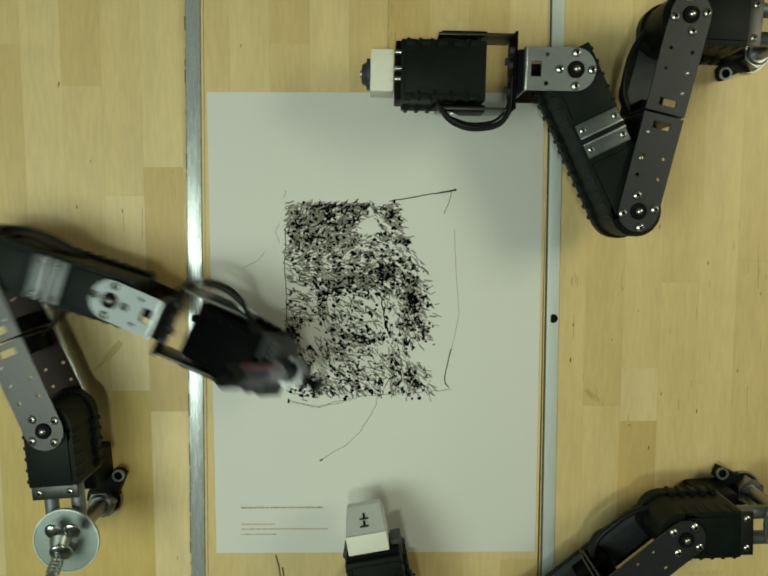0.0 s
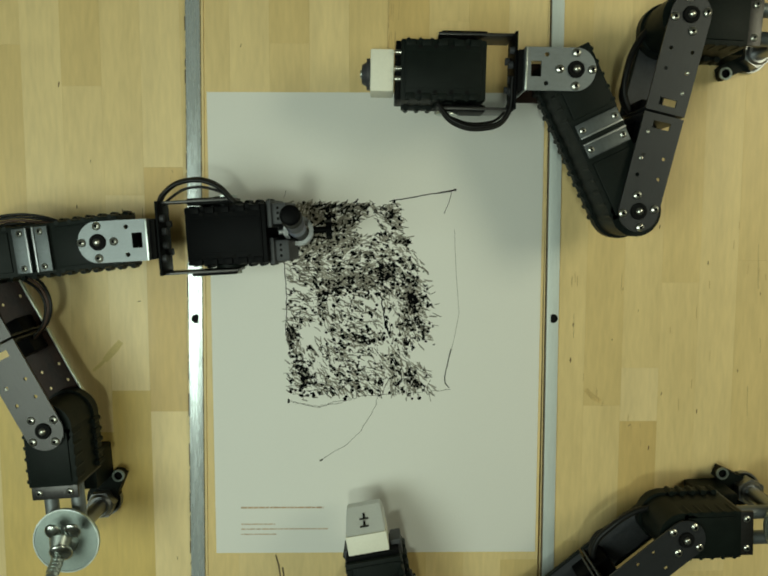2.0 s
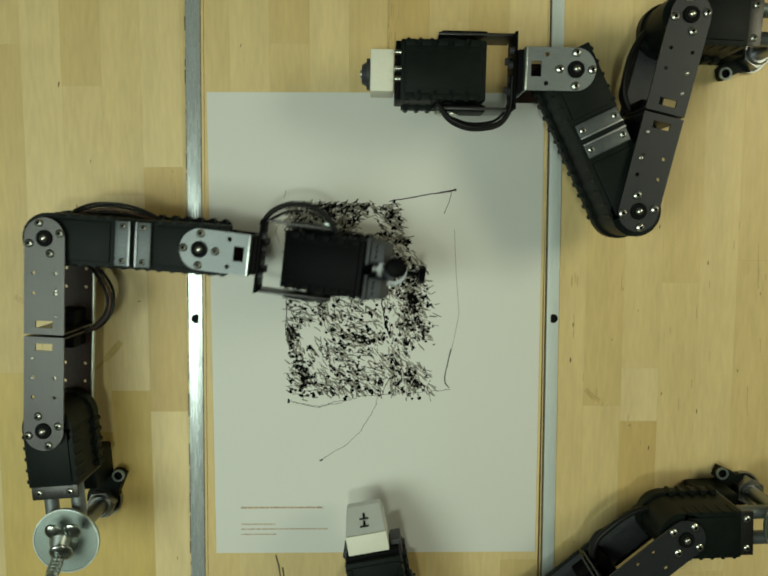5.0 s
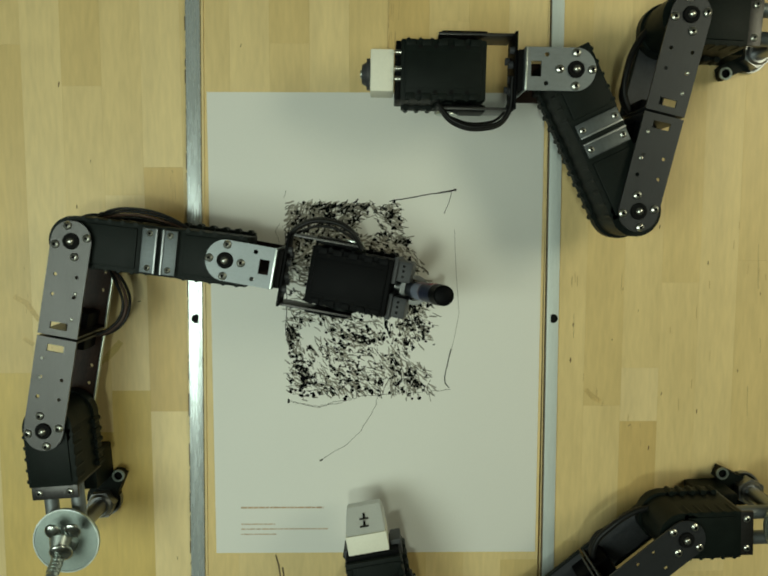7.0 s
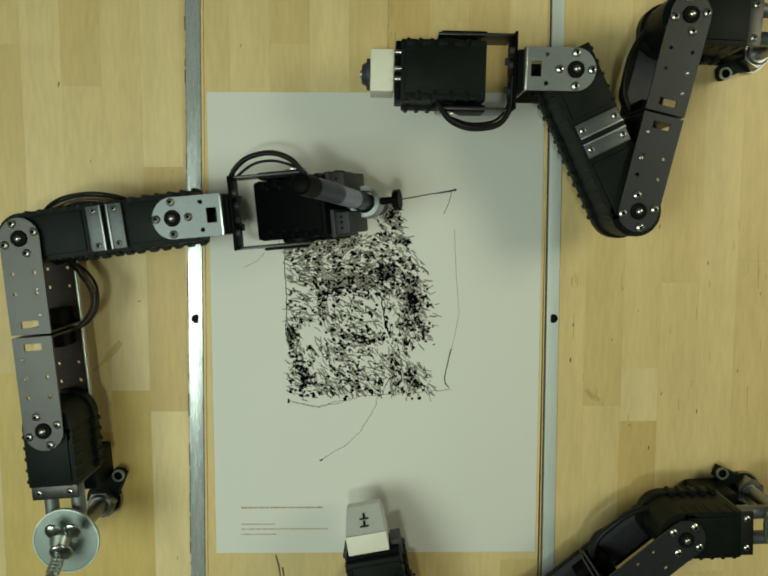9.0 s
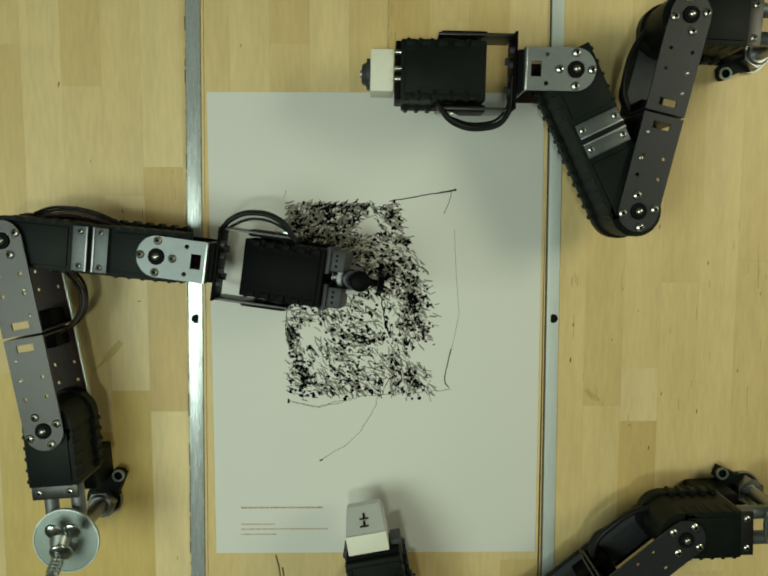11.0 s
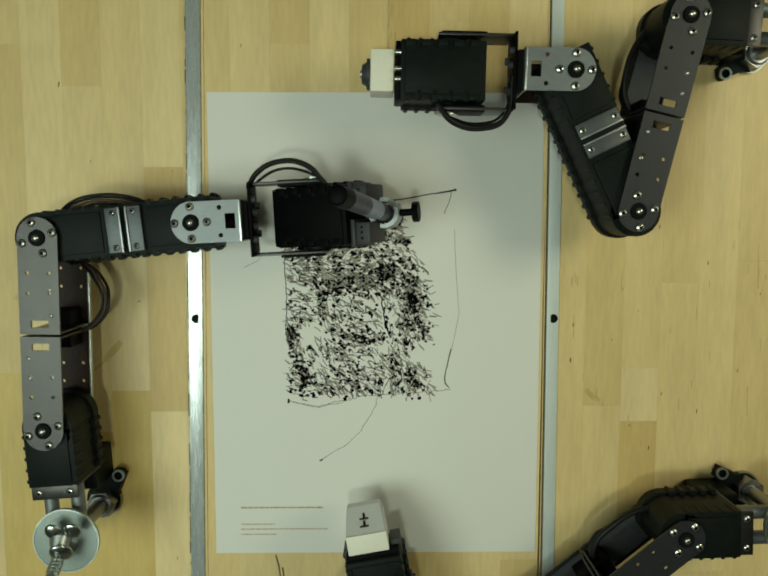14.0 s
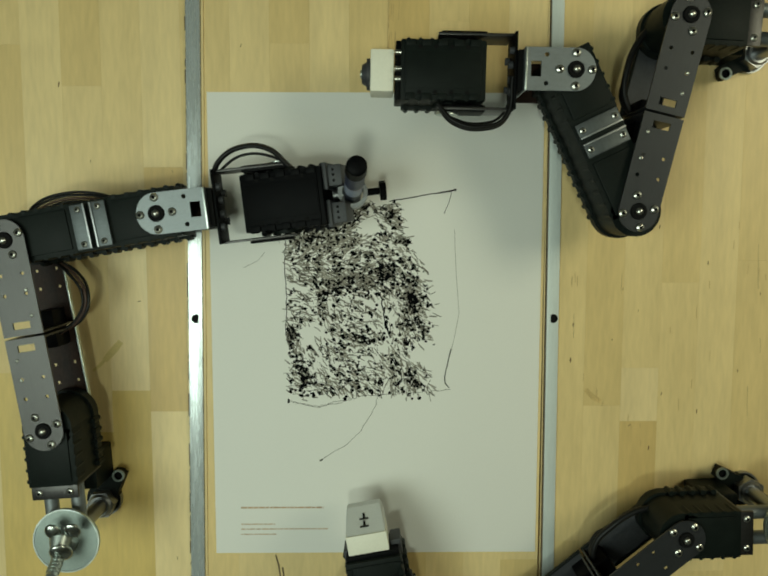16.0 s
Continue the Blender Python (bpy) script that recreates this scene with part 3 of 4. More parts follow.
def make_pen_tool(arm):
    body = make_tool_servo(arm, "pen_holder", "black servo that clamps a grey marker pen")
    for s, z1 in ((1, 12), (-1, 10)):
        bm = bmesh.new()
        box(bm, 33.5, 47, s * 13 - 7.5, s * 13 + 7.5, -16, z1, 1.6)
        box(bm, 33.5, 37, s * 13 - 9.5, s * 13 + 9.5, -18, z1 + 3, 1.0)
        part("mount_lug", bm, GREY, body)
        for y in (-3.5, 0.5, 4.0):
            bm = bmesh.new()
            rod(bm, (41, s * 13 + y, z1 - 0.5), (41, s * 13 + y, z1 + 0.15), 1.0, segs=10)
            part("lug_hole", bm, HOLE, body)
    drop = pose(0, 0, 0, 0, HOLDER_RISE, 0)
    tilt = drop @ pose(0, 0, 0, -4.8, 0, 0)
    bm = bmesh.new()
    box(bm, 34, 44, -5, 5, -14, -3, 1.0)
    rod(bm, (36, 0, -4), (43, 0, -4), 4.5, segs=16)
    part("mount_neck", bm, ALU, body, at=drop)
    x = 50.0
    bm = bmesh.new()
    slab(bm, ring_pts(x, 0, 11.0, 28), -11, 3, [ring_pts(x, 0, 7.9, 28)])
    part("clamp_ring", bm, ALU, body, "bright clamp ring", at=tilt)
    bm = bmesh.new()
    rod(bm, (x + 9, 0, -4), (x + 20, 0, -4), 2.6, segs=14)
    rod(bm, (x + 20, 0, -4), (x + 24.5, 0, -4), 7.2, segs=8)
    part("thumb_screw", bm, DEEP, body, at=tilt)
    for nm, mat, z0, z1, r0, r1 in (("pen_barrel", PEN_BLUE, -36, 26, 6.3, 6.3), ("pen_label", PEN_LABEL, 26, 60, 6.3, 6.3), ("pen_stripe", PEN_MAUVE, 60, 62, 6.35, 6.35),
                                    ("pen_sleeve", PEN_GREY, 62, 103, 6.35, 6.2), ("pen_cap", DEEP, 103, 120, 6.5, 6.0), ("pen_nose", DEEP, -46, -36, 3.0, 6.8), ("pen_tip", INK, -52.3, -46, 0.8, 1.8)):
        bm = bmesh.new()
        rod(bm, (x, 0, z0), (x, 0, z1), r0, r1, 26)
        if nm == "pen_cap":
            ball(bm, (x, 0, 120), 6.0, 0.3, 24)
        part(nm, bm, mat, body, at=tilt)
    for nm, mat, z0, z1, a0, a1 in (("pen_print", PEN_MAUVE, 34, 84, 55, 130), ("pen_print", PEN_RED, 84, 93, 70, 125)):
        arc = [radians(a0 + (a1 - a0) * k / 10) for k in range(11)]
        bm = bmesh.new()
        slab(bm, [(x + 6.5 * math.cos(a), 6.5 * math.sin(a)) for a in arc] + [(x + 6.0 * math.cos(a), 6.0 * math.sin(a)) for a in reversed(arc)], z0, z1)
        part(nm, bm, mat, body, "printed mauve and red patch", at=tilt)
    return body


def make_roller_tool(arm):
    body = make_tool_servo(arm, "tool_servo", "black servo with a cream end block", PLASTIC)
    bm = bmesh.new()
    box(bm, 33, 37.5, -20, 20, -17, 15, 0.8)
    part("end_plate", bm, DEEP, body)
    for y in (-12, -1, 6):
        bm = bmesh.new()
        rod(bm, (30, y, 15.0), (38, y, 15.0), 2.0, segs=12)
        part("bolt", bm, SCREW, body)
    bm = bmesh.new()
    box(bm, 38.5, 55, -14.5, 14.5, -14, 14, 1.6)
    part("end_block", bm, CREAM, body, "cream plastic end block")
    bm = bmesh.new()
    rod(bm, (54.5, 1, 2), (61, 1, 2), 10.0, 6.5, 24)
    rod(bm, (54.8, 1, 2), (57.5, 1, 2), 11.0, segs=24)
    part("round_knob", bm, GREY, body)
    bm = bmesh.new()
    rod(bm, (60, 1, 2), (62, 1, 2), 3.0, segs=14)
    part("knob_cap", bm, STEEL, body)
    return body


def make_claw_tool(arm):
    body = make_tool_servo(arm, "tool_servo", "black servo with a white wedge nose", PLASTIC)
    bm = bmesh.new()
    box(bm, 33, 37, -20, 20, -17, 14, 0.8)
    part("end_plate", bm, DEEP, body)
    for s, end in ((-1, 40.5), (1, 38.0)):
        bm = bmesh.new()
        box(bm, 28, end, s * 18 - 4, s * 18 + 4, -16, 4, 1.2)
        part("mount_lug", bm, GREY, body)
    bm = bmesh.new()
    box(bm, 37.5, 52, -13.0, 17.5, -14, 13, 0.8)
    part("nose_block", bm, CREAM, body, "cream plastic nose block")
    bm = bmesh.new()
    box(bm, 52.2, 64, -12.7, 17.2, -22, 12.4, 0.0)
    for v in bm.verts:
        if v.co.x > 60:
            v.co.z, v.co.y = (-22 if v.co.z < 0 else -12), 2.2 + (v.co.y - 2.2) * 0.88
    bmesh.ops.bevel(bm, geom=list(bm.edges), offset=0.8, segments=2, affect="EDGES")
    part("nose_wedge", bm, WHITE, body, "white sloping nose with two black marks")
    slope = math.degrees(math.atan2(24.4, 11.8))
    for f in (0.35, 0.62):
        lean = pose(52.2 + 11.8 * f + 0.3, 2.6, 12.4 - 24.4 * f + 0.3, 0, slope, 0)
        bm = bmesh.new()
        box(bm, -3.0, 3.0, -0.8, 0.8, -0.2, 0.25, 0, lean)
        part("mark", bm, HOLE, body)
        bm = bmesh.new()
        box(bm, -2.9, -1.7, -3.4, 3.4, -0.2, 0.27, 0, lean)
        part("mark", bm, HOLE, body)
    return body


def make_base(arm, turn, side):
    """Shoulder servo, its bracket and the threaded post that clamps it, along the local x axis."""
    m = pose(0, 0, -TABLE * 0.001, 0, 0, turn)
    servo = servo_body("shoulder_servo", arm, 0, 42.5, 17.5, 99, 145, at=m, round_end=True)
    bm = bmesh.new()
    box(bm, 41.5, 52, -16.5, 16.5, 140, 142.5, 0.5)
    box(bm, 42.6, 44.4, -16.5, 16.5, 98, 142, 0.4)
    br = part("base_bracket", bm, PLATE, arm, at=m)
    for y in (-11, 11):
        screw_head(br, 47, y, 142.5, 2.6)
    for y in (-8.5, 11):
        bm = bmesh.new()
        rod(bm, (44, y, 131), (82, y, 131), 5.0, segs=18)
        part("standoff", bm, BRIGHT, arm, at=m)
    px, py = 82.5, 5 * side
    bm = bmesh.new()
    rod(bm, (px, py, TABLE), (px, py, TABLE + 5), 13, segs=30)
    rod(bm, (px, py, TABLE + 5), (px, py, 142), 6, segs=20)
    part("post", bm, ALU, arm, "threaded steel post", at=m)
    bm = bmesh.new()
    rod(bm, (px, py, 142), (px, py, 144.0), 23.5, segs=48)
    rod(bm, (px, py, 143.9), (px, py, 144.7), 23.0, 22.4, segs=48)
    part("washer", bm, ZINC, arm, "large round zinc washer", at=m)
    bm = bmesh.new()
    slab(bm, ring_pts(px, py, 23.6, 64), 143.6, 145.0, [ring_pts(px, py, 22.6, 64)])
    part("washer_rim", bm, STEEL, arm, at=m)
    bm = bmesh.new()
    rod(bm, (px, py, 144.7), (px, py, 151), 9.5, segs=6)
    rod(bm, (px, py, 151), (px, py, 151.8), 8.6, 7.4, segs=18)
    part("hex_nut", bm, STEEL, arm, at=m)
    bm = bmesh.new()
    top = Vector((px + 13, py, 172))
    low = Vector((px, py, 149))
    rod(bm, low, top, 3.8, segs=14)
    for i in range(8):
        rod(bm, low.lerp(top, 0.14 + 0.1 * i), low.lerp(top, 0.18 + 0.1 * i), 4.5, segs=14)
    part("threaded_end", bm, STEEL, arm, at=m)
    bm = bmesh.new()
    rod(bm, (px - 5, py, 151.5), (px + 3, py, 158), 8.0, 5.5, segs=18)
    part("wing_hub", bm, STEEL, arm, at=m)
    for wx, wy, wz, tip, half in ((px - 12.5, py + 11, 157, 20, 6.5), (px - 12, py - 3, 156, 15, 6.5), (px + 1.5, py + 3, 160, 35, 9.0)):
        bm = bmesh.new()
        bmesh.ops.create_uvsphere(bm, u_segments=24, v_segments=12, radius=half, matrix=pose(wx, wy, wz, 0, tip, 25) @ Matrix.Diagonal((1.0, 0.8, 0.34, 1)))
        part("wing", bm, WING, arm, at=m)
    # low hardware at the foot: black block, hex bolt and a socket screw
    bm = bmesh.new()
    rod(bm, (px - 2, py - side, TABLE), (px - 2, py - side, TABLE + 6), 13.5, segs=36)
    slab(bm, [(57, 16 * side), (61, 25 * side), (px - 2, py + 10 * side), (px - 8, py - 6 * side)][::side], TABLE, TABLE + 9)
    box(bm, 34, 62, -13, 13, TABLE, TABLE + 36, 2.5)
    part("foot_block", bm, PLASTIC, arm, at=m)
    bm = bmesh.new()
    rod(bm, (px, py, TABLE + 7), (px, py, TABLE + 17), 11.5, segs=6)
    rod(bm, (px, py, TABLE + 17), (px, py, TABLE + 19), 9.5, 8.0, segs=18)
    part("hex_bolt", bm, ALU, arm, at=m)
    bm = bmesh.new()
    x, y = 59, 22 * side
    slab(bm, ring_pts(x, y, 4.3, 24), TABLE + 8, TABLE + 15.4, [ring_pts(x, y, 3.2, 24)])
    part("socket_screw", bm, DEEP, arm, "dark socket screw with a bright rim", at=m)
    bm = bmesh.new()
    slab(bm, ring_pts(x, y, 4.9, 24), TABLE + 15.5, TABLE + 17, [ring_pts(x, y, 3.4, 24)])
    part("screw_rim", bm, ZINC, arm, at=m)
    bm = bmesh.new()
    rod(bm, (x, y, TABLE + 8.5), (x, y, TABLE + 13), 3.15, segs=16)
    part("socket", bm, HOLE, arm, at=m)
    return servo


def link_poses(elbow_yaw, fore_yaw, yaw, pitch):
    """Poses of upper link, forearm, wrist and tool in the arm's space, from the angles in degrees."""
    ex, ey = L1 * math.cos(radians(elbow_yaw)), L1 * math.sin(radians(elbow_yaw))
    wx, wy = ex + L2 * math.cos(radians(fore_yaw)), ey + L2 * math.sin(radians(fore_yaw))
    tx, ty = wx + PITCH_X * math.cos(radians(yaw)), wy + PITCH_X * math.sin(radians(yaw))
    k = 0.001 * MODULE
    low = -TABLE * k
    return (pose(0, 0, low, 0, 0, elbow_yaw), pose(ex * k, ey * k, low, 0, 0, fore_yaw), pose(wx * k, wy * k, low, 0, 0, yaw),
            pose(tx * k, ty * k, (AXIS_Z - TABLE) * k, 0, 0, yaw) @ pose(0, 0, 0, 0, -pitch, 0))


def make_arm(sx, sy, base_turn, side, tool, plate, label, cabled=False):
    arm = new("robot_arm")
    arm.matrix_basis = pose(sx / 1000, sy / 1000, 0)
    tagged(arm, label=label, category="robot arm", group="robot arms round the paper")
    make_base(arm, base_turn, side)
    return arm, (make_upper_link(arm, plate, cabled), make_forearm(arm, cabled), make_wrist(arm, cabled), tool(arm))


def reach(dx, dy, bend):
    """Upper-link and forearm angles that bring the wrist to (dx, dy) millimetres from the shoulder."""
    a, b = L1 * MODULE, L2 * MODULE
    d = min(math.hypot(dx, dy), a + b - 0.5)
    up = math.degrees(math.acos((a * a + d * d - b * b) / (2 * a * d)))
    e = math.degrees(math.atan2(dy, dx)) + bend * up
    ex, ey = a * math.cos(radians(e)), a * math.sin(radians(e))
    return e, math.degrees(math.atan2(dy - ey, dx - ex))


paper = make_paper()
make_drawing(paper)
make_rail(-162.2, -0.77, 12.6, 1)
make_rail(159.6, 0.25, 10.8, -1)

unit = MODULE
drawing_arm, drawing_links = make_arm(-259.6, -65.6, -86, 1, make_pen_tool, PLATE, "black servo robot arm drawing with a pen held over the paper", True)
resting_arm, resting_links = make_arm(235.3, 251.6, -3, -1, make_roller_tool, DARK_PLATE, "black servo robot arm folded at rest beside the paper")
lower_arm, lower_links = make_arm(248.0, -156.0, 2, 1, make_claw_tool, DARK_PLATE, "black servo robot arm with a white nose beside the paper")
unit = 1.0

for links, angles in ((resting_links, (-103.3, 115.6, 179.0, 0)), (lower_links, (*reach(28.9 - 248, -307.5 + 156, 1), 100.0, 0))):
    for ob, m in zip(links, link_poses(*angles)):
        ob.matrix_basis = m
# the lower arm's hand sits a little sideways on its joint
for ob in lower_links[2:]:
    ob.matrix_basis = pose(-0.0088, 0.0, 0.0) @ ob.matrix_basis


# ---- the table, stave by stave ----
def make_table():
    rng = random.Random(3)
    bm = bmesh.new()
    box(bm, -560, 560, -430, 440, -44, -30)
    table = part("table", bm, FRAME_WOOD)
    tagged(table, label="pale beech butcher-block table top made of glued staves", category="table")
    for x in (-500, 500):
        for y in (-370, 380):
            bm = bmesh.new()
            box(bm, x - 30, x + 30, y - 30, y + 30, FLOOR * 1000, -44, 3)
            part("leg", bm, FRAME_WOOD, table)
    shared = {}
    columns = [(-171.0 - 34.6 * k, 34.6) for k in range(1, 12)] + [(-171.0, 8.0)] + [(-162.9 + 34.9 * k, 34.9) for k in range(9)] + [(153.2, 2.8)] + [(156.0 + 34.2 * k, 34.2) for k in range(12)]
    known = {-240: (-56.4, 120.0), -205: (-75.6, 144.6), 224: (-36.0, -85.8), 190: (-71.0, 190.0), -275: (215.0, -95.0), -309: (-60.0, 300.0), -344: (-40.0, 250.0), 156: (-200.0, 230.0), 293: (-230.0, 260.0)}
    # staves that stand out: column, a height within the stave, wood
    tones = ((224, -110, WOOD_DARK), (224, -60, WOOD_PALE), (11.6, 260, WOOD_DARK), (-205, 0, WOOD_DARK), (-205, -150, WOOD_PALE), (-240, 20, WOOD_PALE), (-240, -150, WOOD_AMBER), (-275, -150, WOOD_AMBER), (-309, -150, WOOD_AMBER), (-344, -150, WOOD_AMBER))
    for i, (x, wide) in enumerate(columns):
        cuts = [-430.0, 440.0]
        near = [k for k in known if abs(k - x) < 4]
        if near:
            cuts += list(known[near[0]]) + [-300.0 - rng.uniform(0, 60), 330.0 + rng.uniform(0, 60)]
        else:
            y = -430.0 + rng.uniform(60, 300)
            while y < 420:
                cuts.append(y)
                y += rng.choice((170, 220, 260, 310, 360))
        cuts.sort()
        for y0, y1 in zip(cuts, cuts[1:]):
            wood = next((m for cx, cy, m in tones if abs(cx - x) < 4 and y0 < cy < y1), WOOD)
            key = (round(y1 - y0, 1), wide, wood.name)
            if key not in shared:
                bm = bmesh.new()
                box(bm, 0.02, wide - 0.02, 0.02, y1 - y0 - 0.02, -30, 0)
                es = [e for e in bm.edges if all(v.co.z > -1 for v in e.verts)]
                bmesh.ops.bevel(bm, geom=es, offset=0.05, segments=1, affect="EDGES")
                shared[key] = mesh_from(bm, wood)
            ob = new("stave", shared[key])
            ob.parent = table
            ob.location = (x / 1000, y0 / 1000, 0)
    for x, y, a, r in ((-213, 25.5, 10, 1.3), (-170.5, -172, 80, 1.5), (252, -111, 85, 1.9), (177, -28, 80, 1.2), (-252, 150, 85, 1.1), (-118, 250, 80, 1.2), (-290, -40, 90, 1.4),
                       (300, 60, 88, 1.6), (262, -60, 86, 1.4), (-185, -215, 90, 1.2), (215, -10, 85, 1.0), (254.9, 92.7, 90, 1.5), (179.0, 3.9, 88, 1.6), (177.6, -28.6, 90, 1.8), (295.2, -76.8, 88, 1.7), (233.5, -89.6, 40, 1.3), (-265.6, 110.0, 88, 1.6), (-277.2, 216.3, 80, 1.8), (223.5, 36.6, 90, 1.0), (238.0, 16.4, 80, 0.9), (331.5, -38.8, 90, 1.3), (-165.7, -121.7, 90, 1.0), (-172.6, -220.2, 80, 1.3), (348.8, 32.1, 90, 1.2), (-180.3, 141.1, 100, 0.9), (-225.5, 106.6, 92, 1.4)):
        bm = bmesh.new()
        slab(bm, [(px * 1.7 + 0.3 * math.sin(py * 5), py * 0.4) for px, py in ring_pts(0, 0, r * 0.8, 10)], -0.3, 0.04)
        part("wood_fleck", bm, FLECK, table, at=pose(x / 1000, y / 1000, 0, 0, 0, a))
    me = ribbon_mesh([([(-230.7, -11.0), (-236.2, -17.7), (-245.8, -28.4)], 6.5), ([(-244.4, -26.6), (-250.4, -32.9), (-256.7, -37.9)], 3.0)], 0.05)
    me.materials.append(STAIN)
    # cracks and dark grain lines
    cracks = [[(-93.6, -212.5), (-91.0, -221.6), (-89.3, -235.0)], [(-87.4, -224.5), (-86.1, -235.0)], [(344.8, 76.5), (346.8, 36.5)], [(341.3, -53.9), (342.2, -81.5)], [(222.2, 49.9), (221.9, 32.1)], [(179.6, 14.2), (179.7, -8.2)], [(350.8, -8.4), (351.5, -22.0)]]
    cracks += [[(-225.0, 106.6), (-224.4, 87.1)], [(-207.6, 108.8), (-208.9, 80.5)]]
    marks = ribbon_mesh([([tuple(q) for q in c], 1.5) for c in cracks[:2]] + [([tuple(q) for q in c], 0.22) for c in cracks[2:]], 0.06)
    marks.materials.append(DIRT_SHADOW)
    ob = new("crack", marks)
    ob.parent = table
    ob = new("stain", me)
    ob.parent = table
    # brown grain in the dark stave and small streaks elsewhere
    lines = []
    for _ in range(16):
        x, y = 9 + abs(rng.gauss(0, 8)), rng.uniform(205, 275)
        lines.append(([(x, y), (x + rng.gauss(0, 0.3), y + 6), (x + rng.gauss(0, 0.5), y + rng.uniform(10, 26))], rng.uniform(0.3, 0.8)))
    for cx, cy, n, spread in ((200, -62, 5, 5), (232, -98, 4, 6), (-312, 14, 5, 9), (-300, -20, 4, 9), (178, 40, 4, 3), (-178, 120, 4, 5), (330, 60, 6, 14), (285, -20, 5, 16)):
        for _ in range(n):
            x, y = cx + rng.gauss(0, spread), cy + rng.gauss(0, spread * 1.5)
            lines.append(([(x, y), (x + rng.gauss(0, 0.3), y + rng.uniform(3, 12))], rng.uniform(0.25, 0.6)))
    me = ribbon_mesh(lines, 0.055)
    me.materials.append(GRAIN)
    ob = new("wood_grain", me)
    ob.parent = table
    tagged(ob, label="fine brown streaks in the wood", kind="stuff")
    me = ribbon_mesh([([(192.0, -56.0), (199.0, -63.0), (206.0, -67.0)], 5.0), ([(-325.0, 30.0), (-314.0, 24.0), (-303.0, 8.0)], 5.0), ([(-318.0, -8.0), (-309.0, -14.0)], 4.0)], 0.045)
    me.materials.append(SMEAR)
    ob = new("stain", me)
    ob.parent = table
    return table


make_table()


# ---- what moves ----
def smooth_rows(keys, step):
    """Eased values between the key rows (seconds, values...)."""
    rows, k = [], 0
    for i in range(round(16.0 / step) + 1):
        t = i * step
        while k < len(keys) - 2 and t >= keys[k + 1][0]:
            k += 1
        a, b = keys[k], keys[k + 1]
        f = min(max((t - a[0]) / (b[0] - a[0]), 0), 1)
        if b[0] - a[0] > 0.05:
            f = min(max((f - 0.2) / 0.6, 0), 1)
            f = f * f * (3 - 2 * f)
        rows.append((t, [p + (q - p) * f for p, q in zip(a[1:], b[1:])]))
    return rows


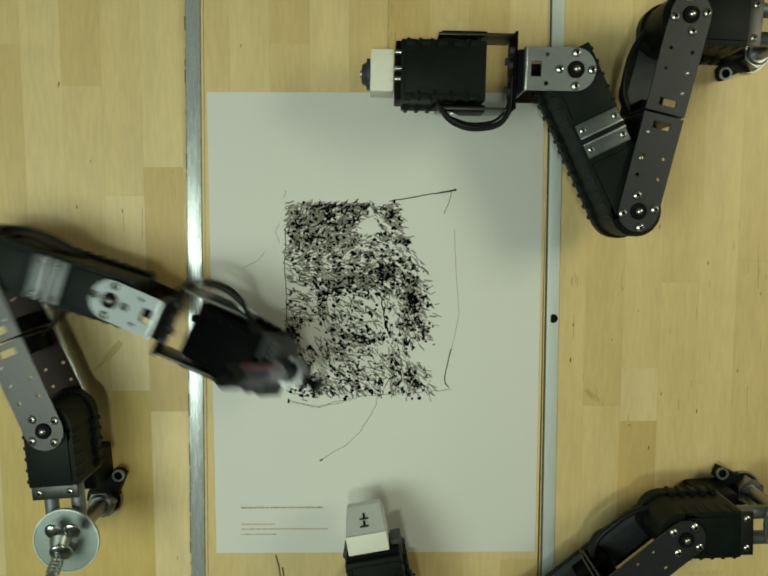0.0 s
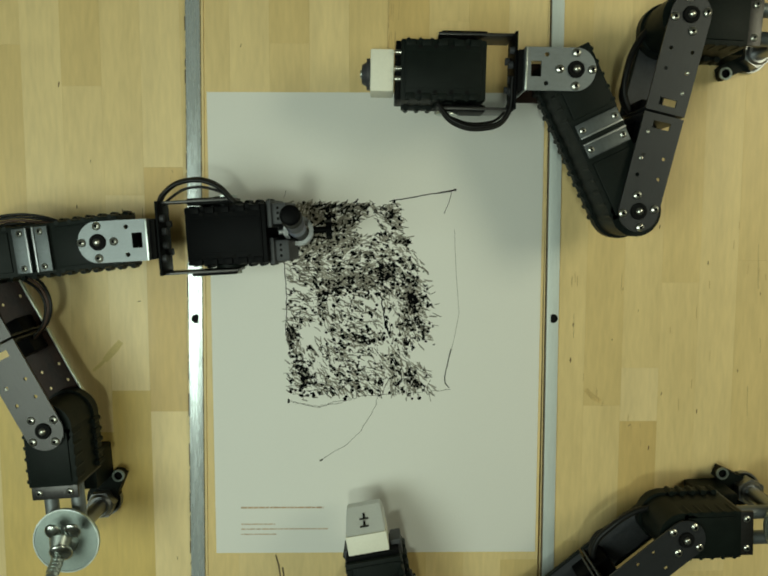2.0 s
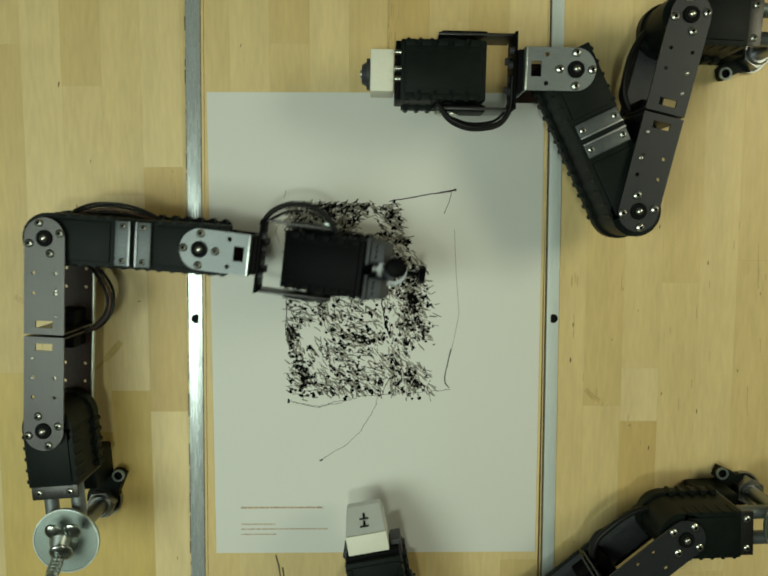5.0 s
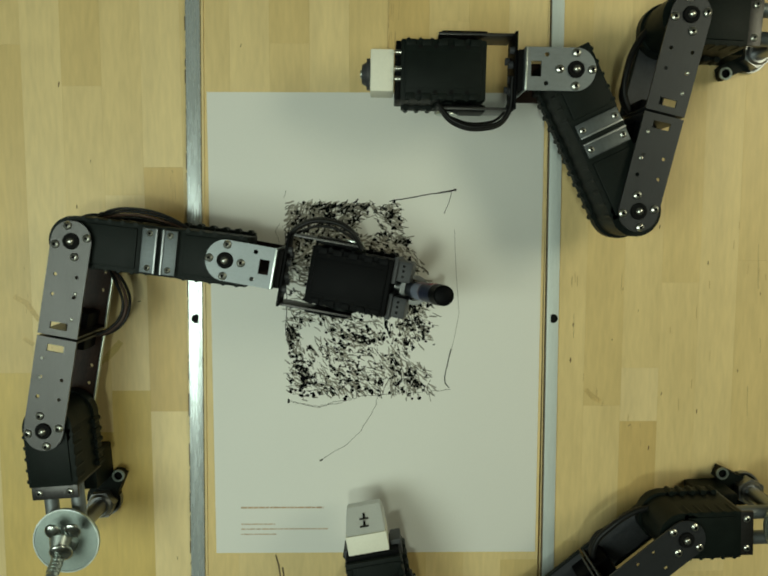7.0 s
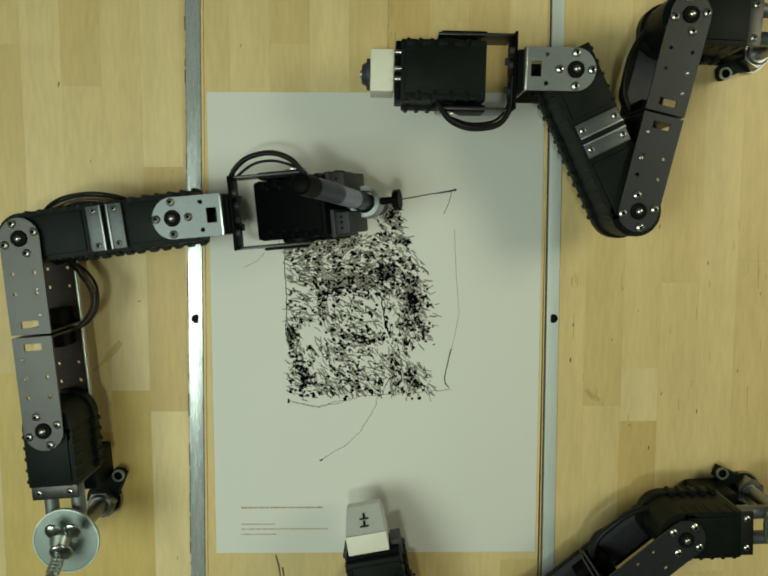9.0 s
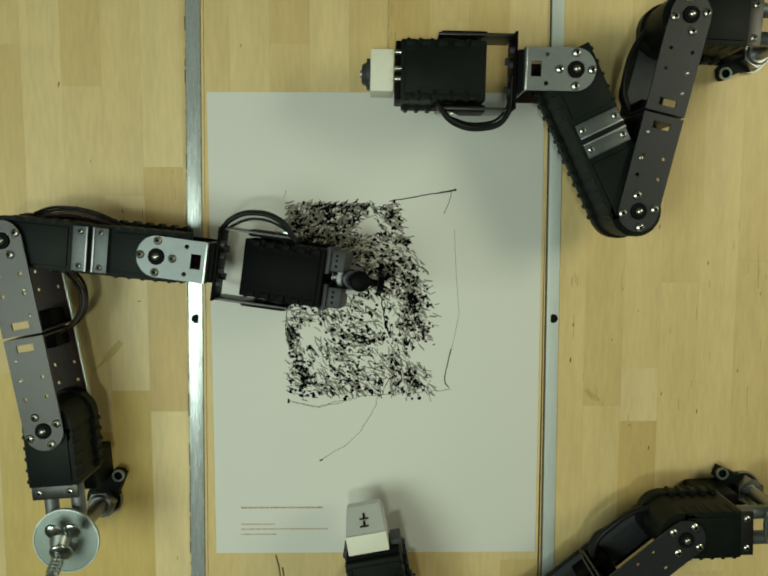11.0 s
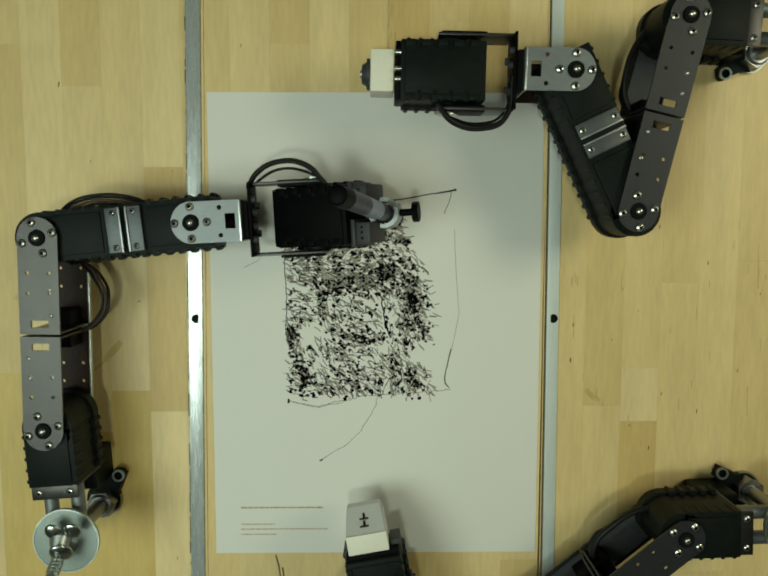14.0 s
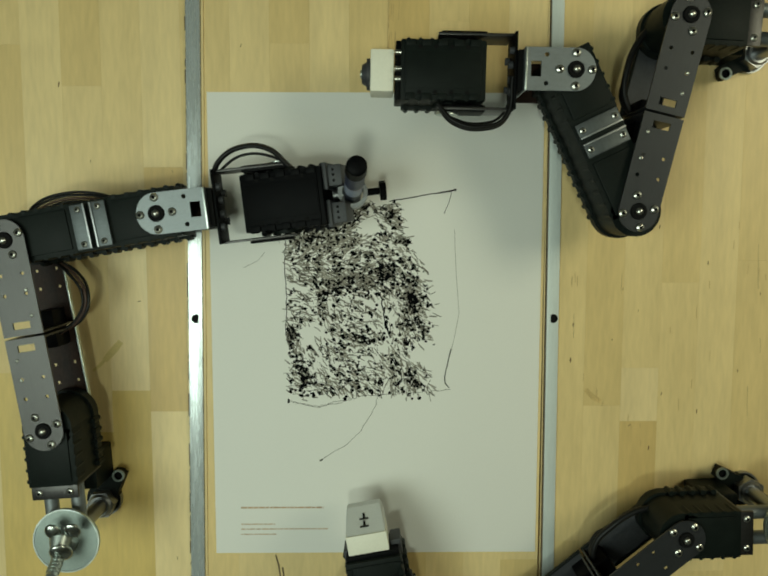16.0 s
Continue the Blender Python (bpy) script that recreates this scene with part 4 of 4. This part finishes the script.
def motions():
    # seconds, wrist x and y in millimetres, hand's heading and tilt in degrees
    keys = [
        (0.0, -204.9, 36.9, -24, 14), (0.0333, -211.5, 39.2, -22, 14), (0.1, -210.5, 37.3, -22.0, -3.7),
        (0.2, -207.5, 37.3, -17.0, 14.0), (0.3, -210.5, 37.3, -22.0, -3.7), (0.4, -207.5, 37.3, -17.0, 14.0),
        (0.4667, -122.4, 35.0, -27.5, 2), (0.5, -122.4, 35.0, -27.5, 8), (0.5333, -122.4, 35.0, -27.5, 14),
        (0.6, -125.5, 33.1, -30.0, -3.7), (0.7, -124.5, 27.8, -33.0, -3.7), (0.8, -123.3, 32.0, -30.0, 14.0),
        (0.9, -103.5, 70.7, -9.0, -3.7), (1.0, -115.3, 55.3, -15.5, -4.0), (1.1, -108.9, 56.8, -14.0, -3.7),
        (1.2, -109.0, 54.6, -14.0, 5.0), (1.3, -116.0, 74.8, -7.0, -3.7), (1.4, -101.5, 56.8, -14.0, 14.0),
        (1.5, -188.2, 92.5, 3.7, -4.5), (1.6, -163.0, 95.9, 3.0, -3.7), (1.7, -155.6, 97.0, 3.0, -3.7),
        (1.8, -171.8, 96.2, 3.0, -3.7), (1.9, -145.2, 98.1, 3.0, -3.7), (2.0, -212.2, 81.4, 3.2, -4.1),
        (2.1, -214.7, 75.8, 3.0, -3.7), (2.2, -212.1, 85.5, 5.0, -3.7), (2.3, -171.3, 103.3, 9.0, 14.0),
        (2.4, -219.8, 75.8, 1.0, -3.7), (2.5, -172.5, 99.9, 5.3, -3.3), (2.6, -172.7, 91.8, 3.0, -3.7),
        (2.7, -151.4, 100.3, 4.0, -3.7), (2.8, -171.6, 92.9, 3.0, -3.7), (2.9, -189.8, 88.5, 2.0, -3.7),
        (3.0, -157.8, 96.3, 3.3, -3.3), (3.1, -218.1, 62.1, -1.0, 14.0), (3.2, -210.5, 69.5, 0.0, -3.7),
        (3.3, -217.3, 84.4, 8.0, 14.0), (3.4, -220.0, 70.6, 0.0, -3.7), (3.5, -210.8, 90.7, 8.7, 15.0),
        (3.6, -216.1, 86.6, 8.0, -3.7), (3.7, -224.1, 71.7, 2.0, -3.7), (3.8, -222.2, 72.5, 2.0, 14.0),
        (3.9, -131.7, 90.7, 1.0, -3.7), (4.0, -127.6, 92.2, 1.5, -4.1), (4.1, -126.1, 89.6, 0.0, -3.7),
        (4.2, -120.9, 89.6, 0.0, 2.0), (6.3, -186.6, 27.5, -33.0, -3.7), (6.4, -187.3, 27.5, -31.0, -3.7),
        (6.5, -119.6, 25.2, -30.9, 14.5), (6.6, -124.4, 30.8, -30.0, -3.7), (6.7, -124.4, 30.8, -30.0, -3.7),
        (6.8, -124.4, 29.7, -30.0, -3.7), (6.9, -115.3, 76.6, -5.0, 14.0), (7.0, -115.8, 67.7, -10.2, -4.4),
        (7.1, -106.7, 56.8, -13.0, 14.0), (7.2, -111.0, 65.1, -11.0, -3.7), (7.3, -108.8, 64.3, -10.0, -3.7),
        (7.4, -103.7, 57.6, -14.0, 14.0), (7.5, -105.2, 58.7, -13.1, 14.4), (7.6, -105.5, 59.8, -13.0, -3.7),
        (7.7, -104.8, 59.4, -13.5, 14.0), (7.8, -127.1, 94.1, 2.0, -3.7), (7.9, -192.6, 92.9, 3.0, -3.7),
        (7.9667, -213.9, 76.2, 1.4, -3.3), (8.0, -211.6, 77.7, 1.4, -3.3), (8.0333, -209.4, 79.2, 1.4, -3.3),
        (8.1, -156.8, 94.0, 3.0, -3.7), (8.2, -185.2, 94.0, 4.0, -3.7), (8.3, -193.7, 94.0, 4.0, -3.7),
        (8.4, -180.0, 94.0, 5.0, -3.7), (8.5, -216.3, 90.7, 8.7, -4.2), (8.6, -158.9, 95.9, 5.0, -3.7),
        (8.7, -221.0, 74.7, 4.0, -3.7), (8.8, -262.2, 46.0, 7.0, 4.0), (8.9, -239.2, 119.0, 30.0, 14.0),
        (9.0, -155.1, 99.6, 5.0, 16.0), (9.1, -154.7, 101.4, 6.0, -3.7), (9.2, -215.6, 71.7, 0.0, -3.7),
        (11.3, -168.1, 70.6, -8.0, -3.7), (11.4, -179.6, 71.8, -6.0, 14.0), (11.5, -189.7, 70.3, -7.5, -3.3),
        (11.6, -139.5, 73.6, -10.0, -3.7), (11.7, -128.7, 73.6, -10.0, 14.0), (11.8, -140.6, 73.6, -9.0, 8.0),
        (11.9, -178.4, 74.7, -5.0, 14.0), (12.0, -187.8, 24.5, -33.2, -3.6), (12.1, -184.4, 26.7, -32.0, 4.0),
        (12.2, -185.5, 27.5, -32.0, 8.0), (12.3, -124.4, 30.8, -31.0, -3.7), (12.4, -126.6, 32.0, -31.0, -3.7),
        (12.5, -216.4, 39.6, -17.0, 14.2), (12.6, -212.4, 46.0, -16.0, -3.7), (12.7, -212.5, 44.8, -15.0, -3.7),
        (12.8, -209.1, 44.8, -15.0, 14.0), (12.9, -213.7, 41.8, -18.0, -3.7), (12.9667, -200.9, 67.3, -1, 9),
        (13.0, -187.3, 74.0, -3, 6), (13.0333, -173.8, 80.7, -5, 3), (13.1, -111.1, 62.1, -13.0, -3.7),
        (13.2, -114.0, 66.2, -11.0, -3.7), (13.3, -111.8, 62.1, -13.0, -3.7), (13.4, -166.3, 97.0, 8.0, 14.0),
        (13.5, -180.3, 97.0, 4.7, -3.7), (13.6, -163.9, 101.4, 6.0, -3.7), (13.7, -211.2, 79.9, 3.0, -3.7),
        (13.8, -215.6, 69.5, -1.0, -3.7), (13.9, -180.0, 95.9, 5.0, -3.7), (14.0, -141.2, 96.3, 3.0, 13.0),
        (14.1, -182.3, 91.8, 4.0, -3.7), (14.2, -179.0, 91.8, 4.0, -3.7), (14.3, -154.8, 97.0, 5.0, -3.7),
        (14.4, -208.0, 75.8, 1.0, -3.7), (14.5, -229.5, 56.4, -3.1, -3.8), (14.6, -221.7, 55.7, -5.0, -3.7),
        (14.7, -221.0, 75.8, 3.0, 14.0), (14.8, -222.1, 75.8, 4.0, 14.0), (14.9, -219.8, 75.8, 3.0, -3.7),
        (14.9667, -217.9, 78.8, 5, 11), (15.0, -214.6, 87.0, 7, 14), (15.0333, -211.4, 95.1, 9, 17),
        (15.1, -136.7, 95.9, 3.0, -3.7), (15.2, -138.9, 98.1, 3.0, -3.7), (15.3, -136.7, 97.0, 4.0, 14.0),
        (15.4, -136.7, 95.9, 3.0, -3.7), (15.4667, -137.1, 96.3, 2.5, 0), (15.5, -137.1, 96.3, 2.5, 6),
        (15.5333, -137.1, 96.3, 2.5, 12), (15.6, -140.7, 101.4, 5.0, -3.7), (15.7, -161.0, 101.4, 5.0, -3.7),
        (15.8, -165.1, 101.4, 6.0, 14.0), (15.9, -141.4, 102.5, 5.0, -3.7), (16.0, -167.2, 103.3, 6.5, -3.4),
    ]
    tracks = [[], [], [], []]
    for t, (x, y, yaw, pitch) in smooth_rows(keys, 1 / 30):
        e, f = reach(x + 259.6, y + 65.6, 1)
        for rows, m in zip(tracks, link_poses(e, f, yaw, pitch + HOLDER_RISE)):
            rows.append((t, m))
    for ob, rows in zip(drawing_links, tracks):
        walk(ob, rows)


motions()
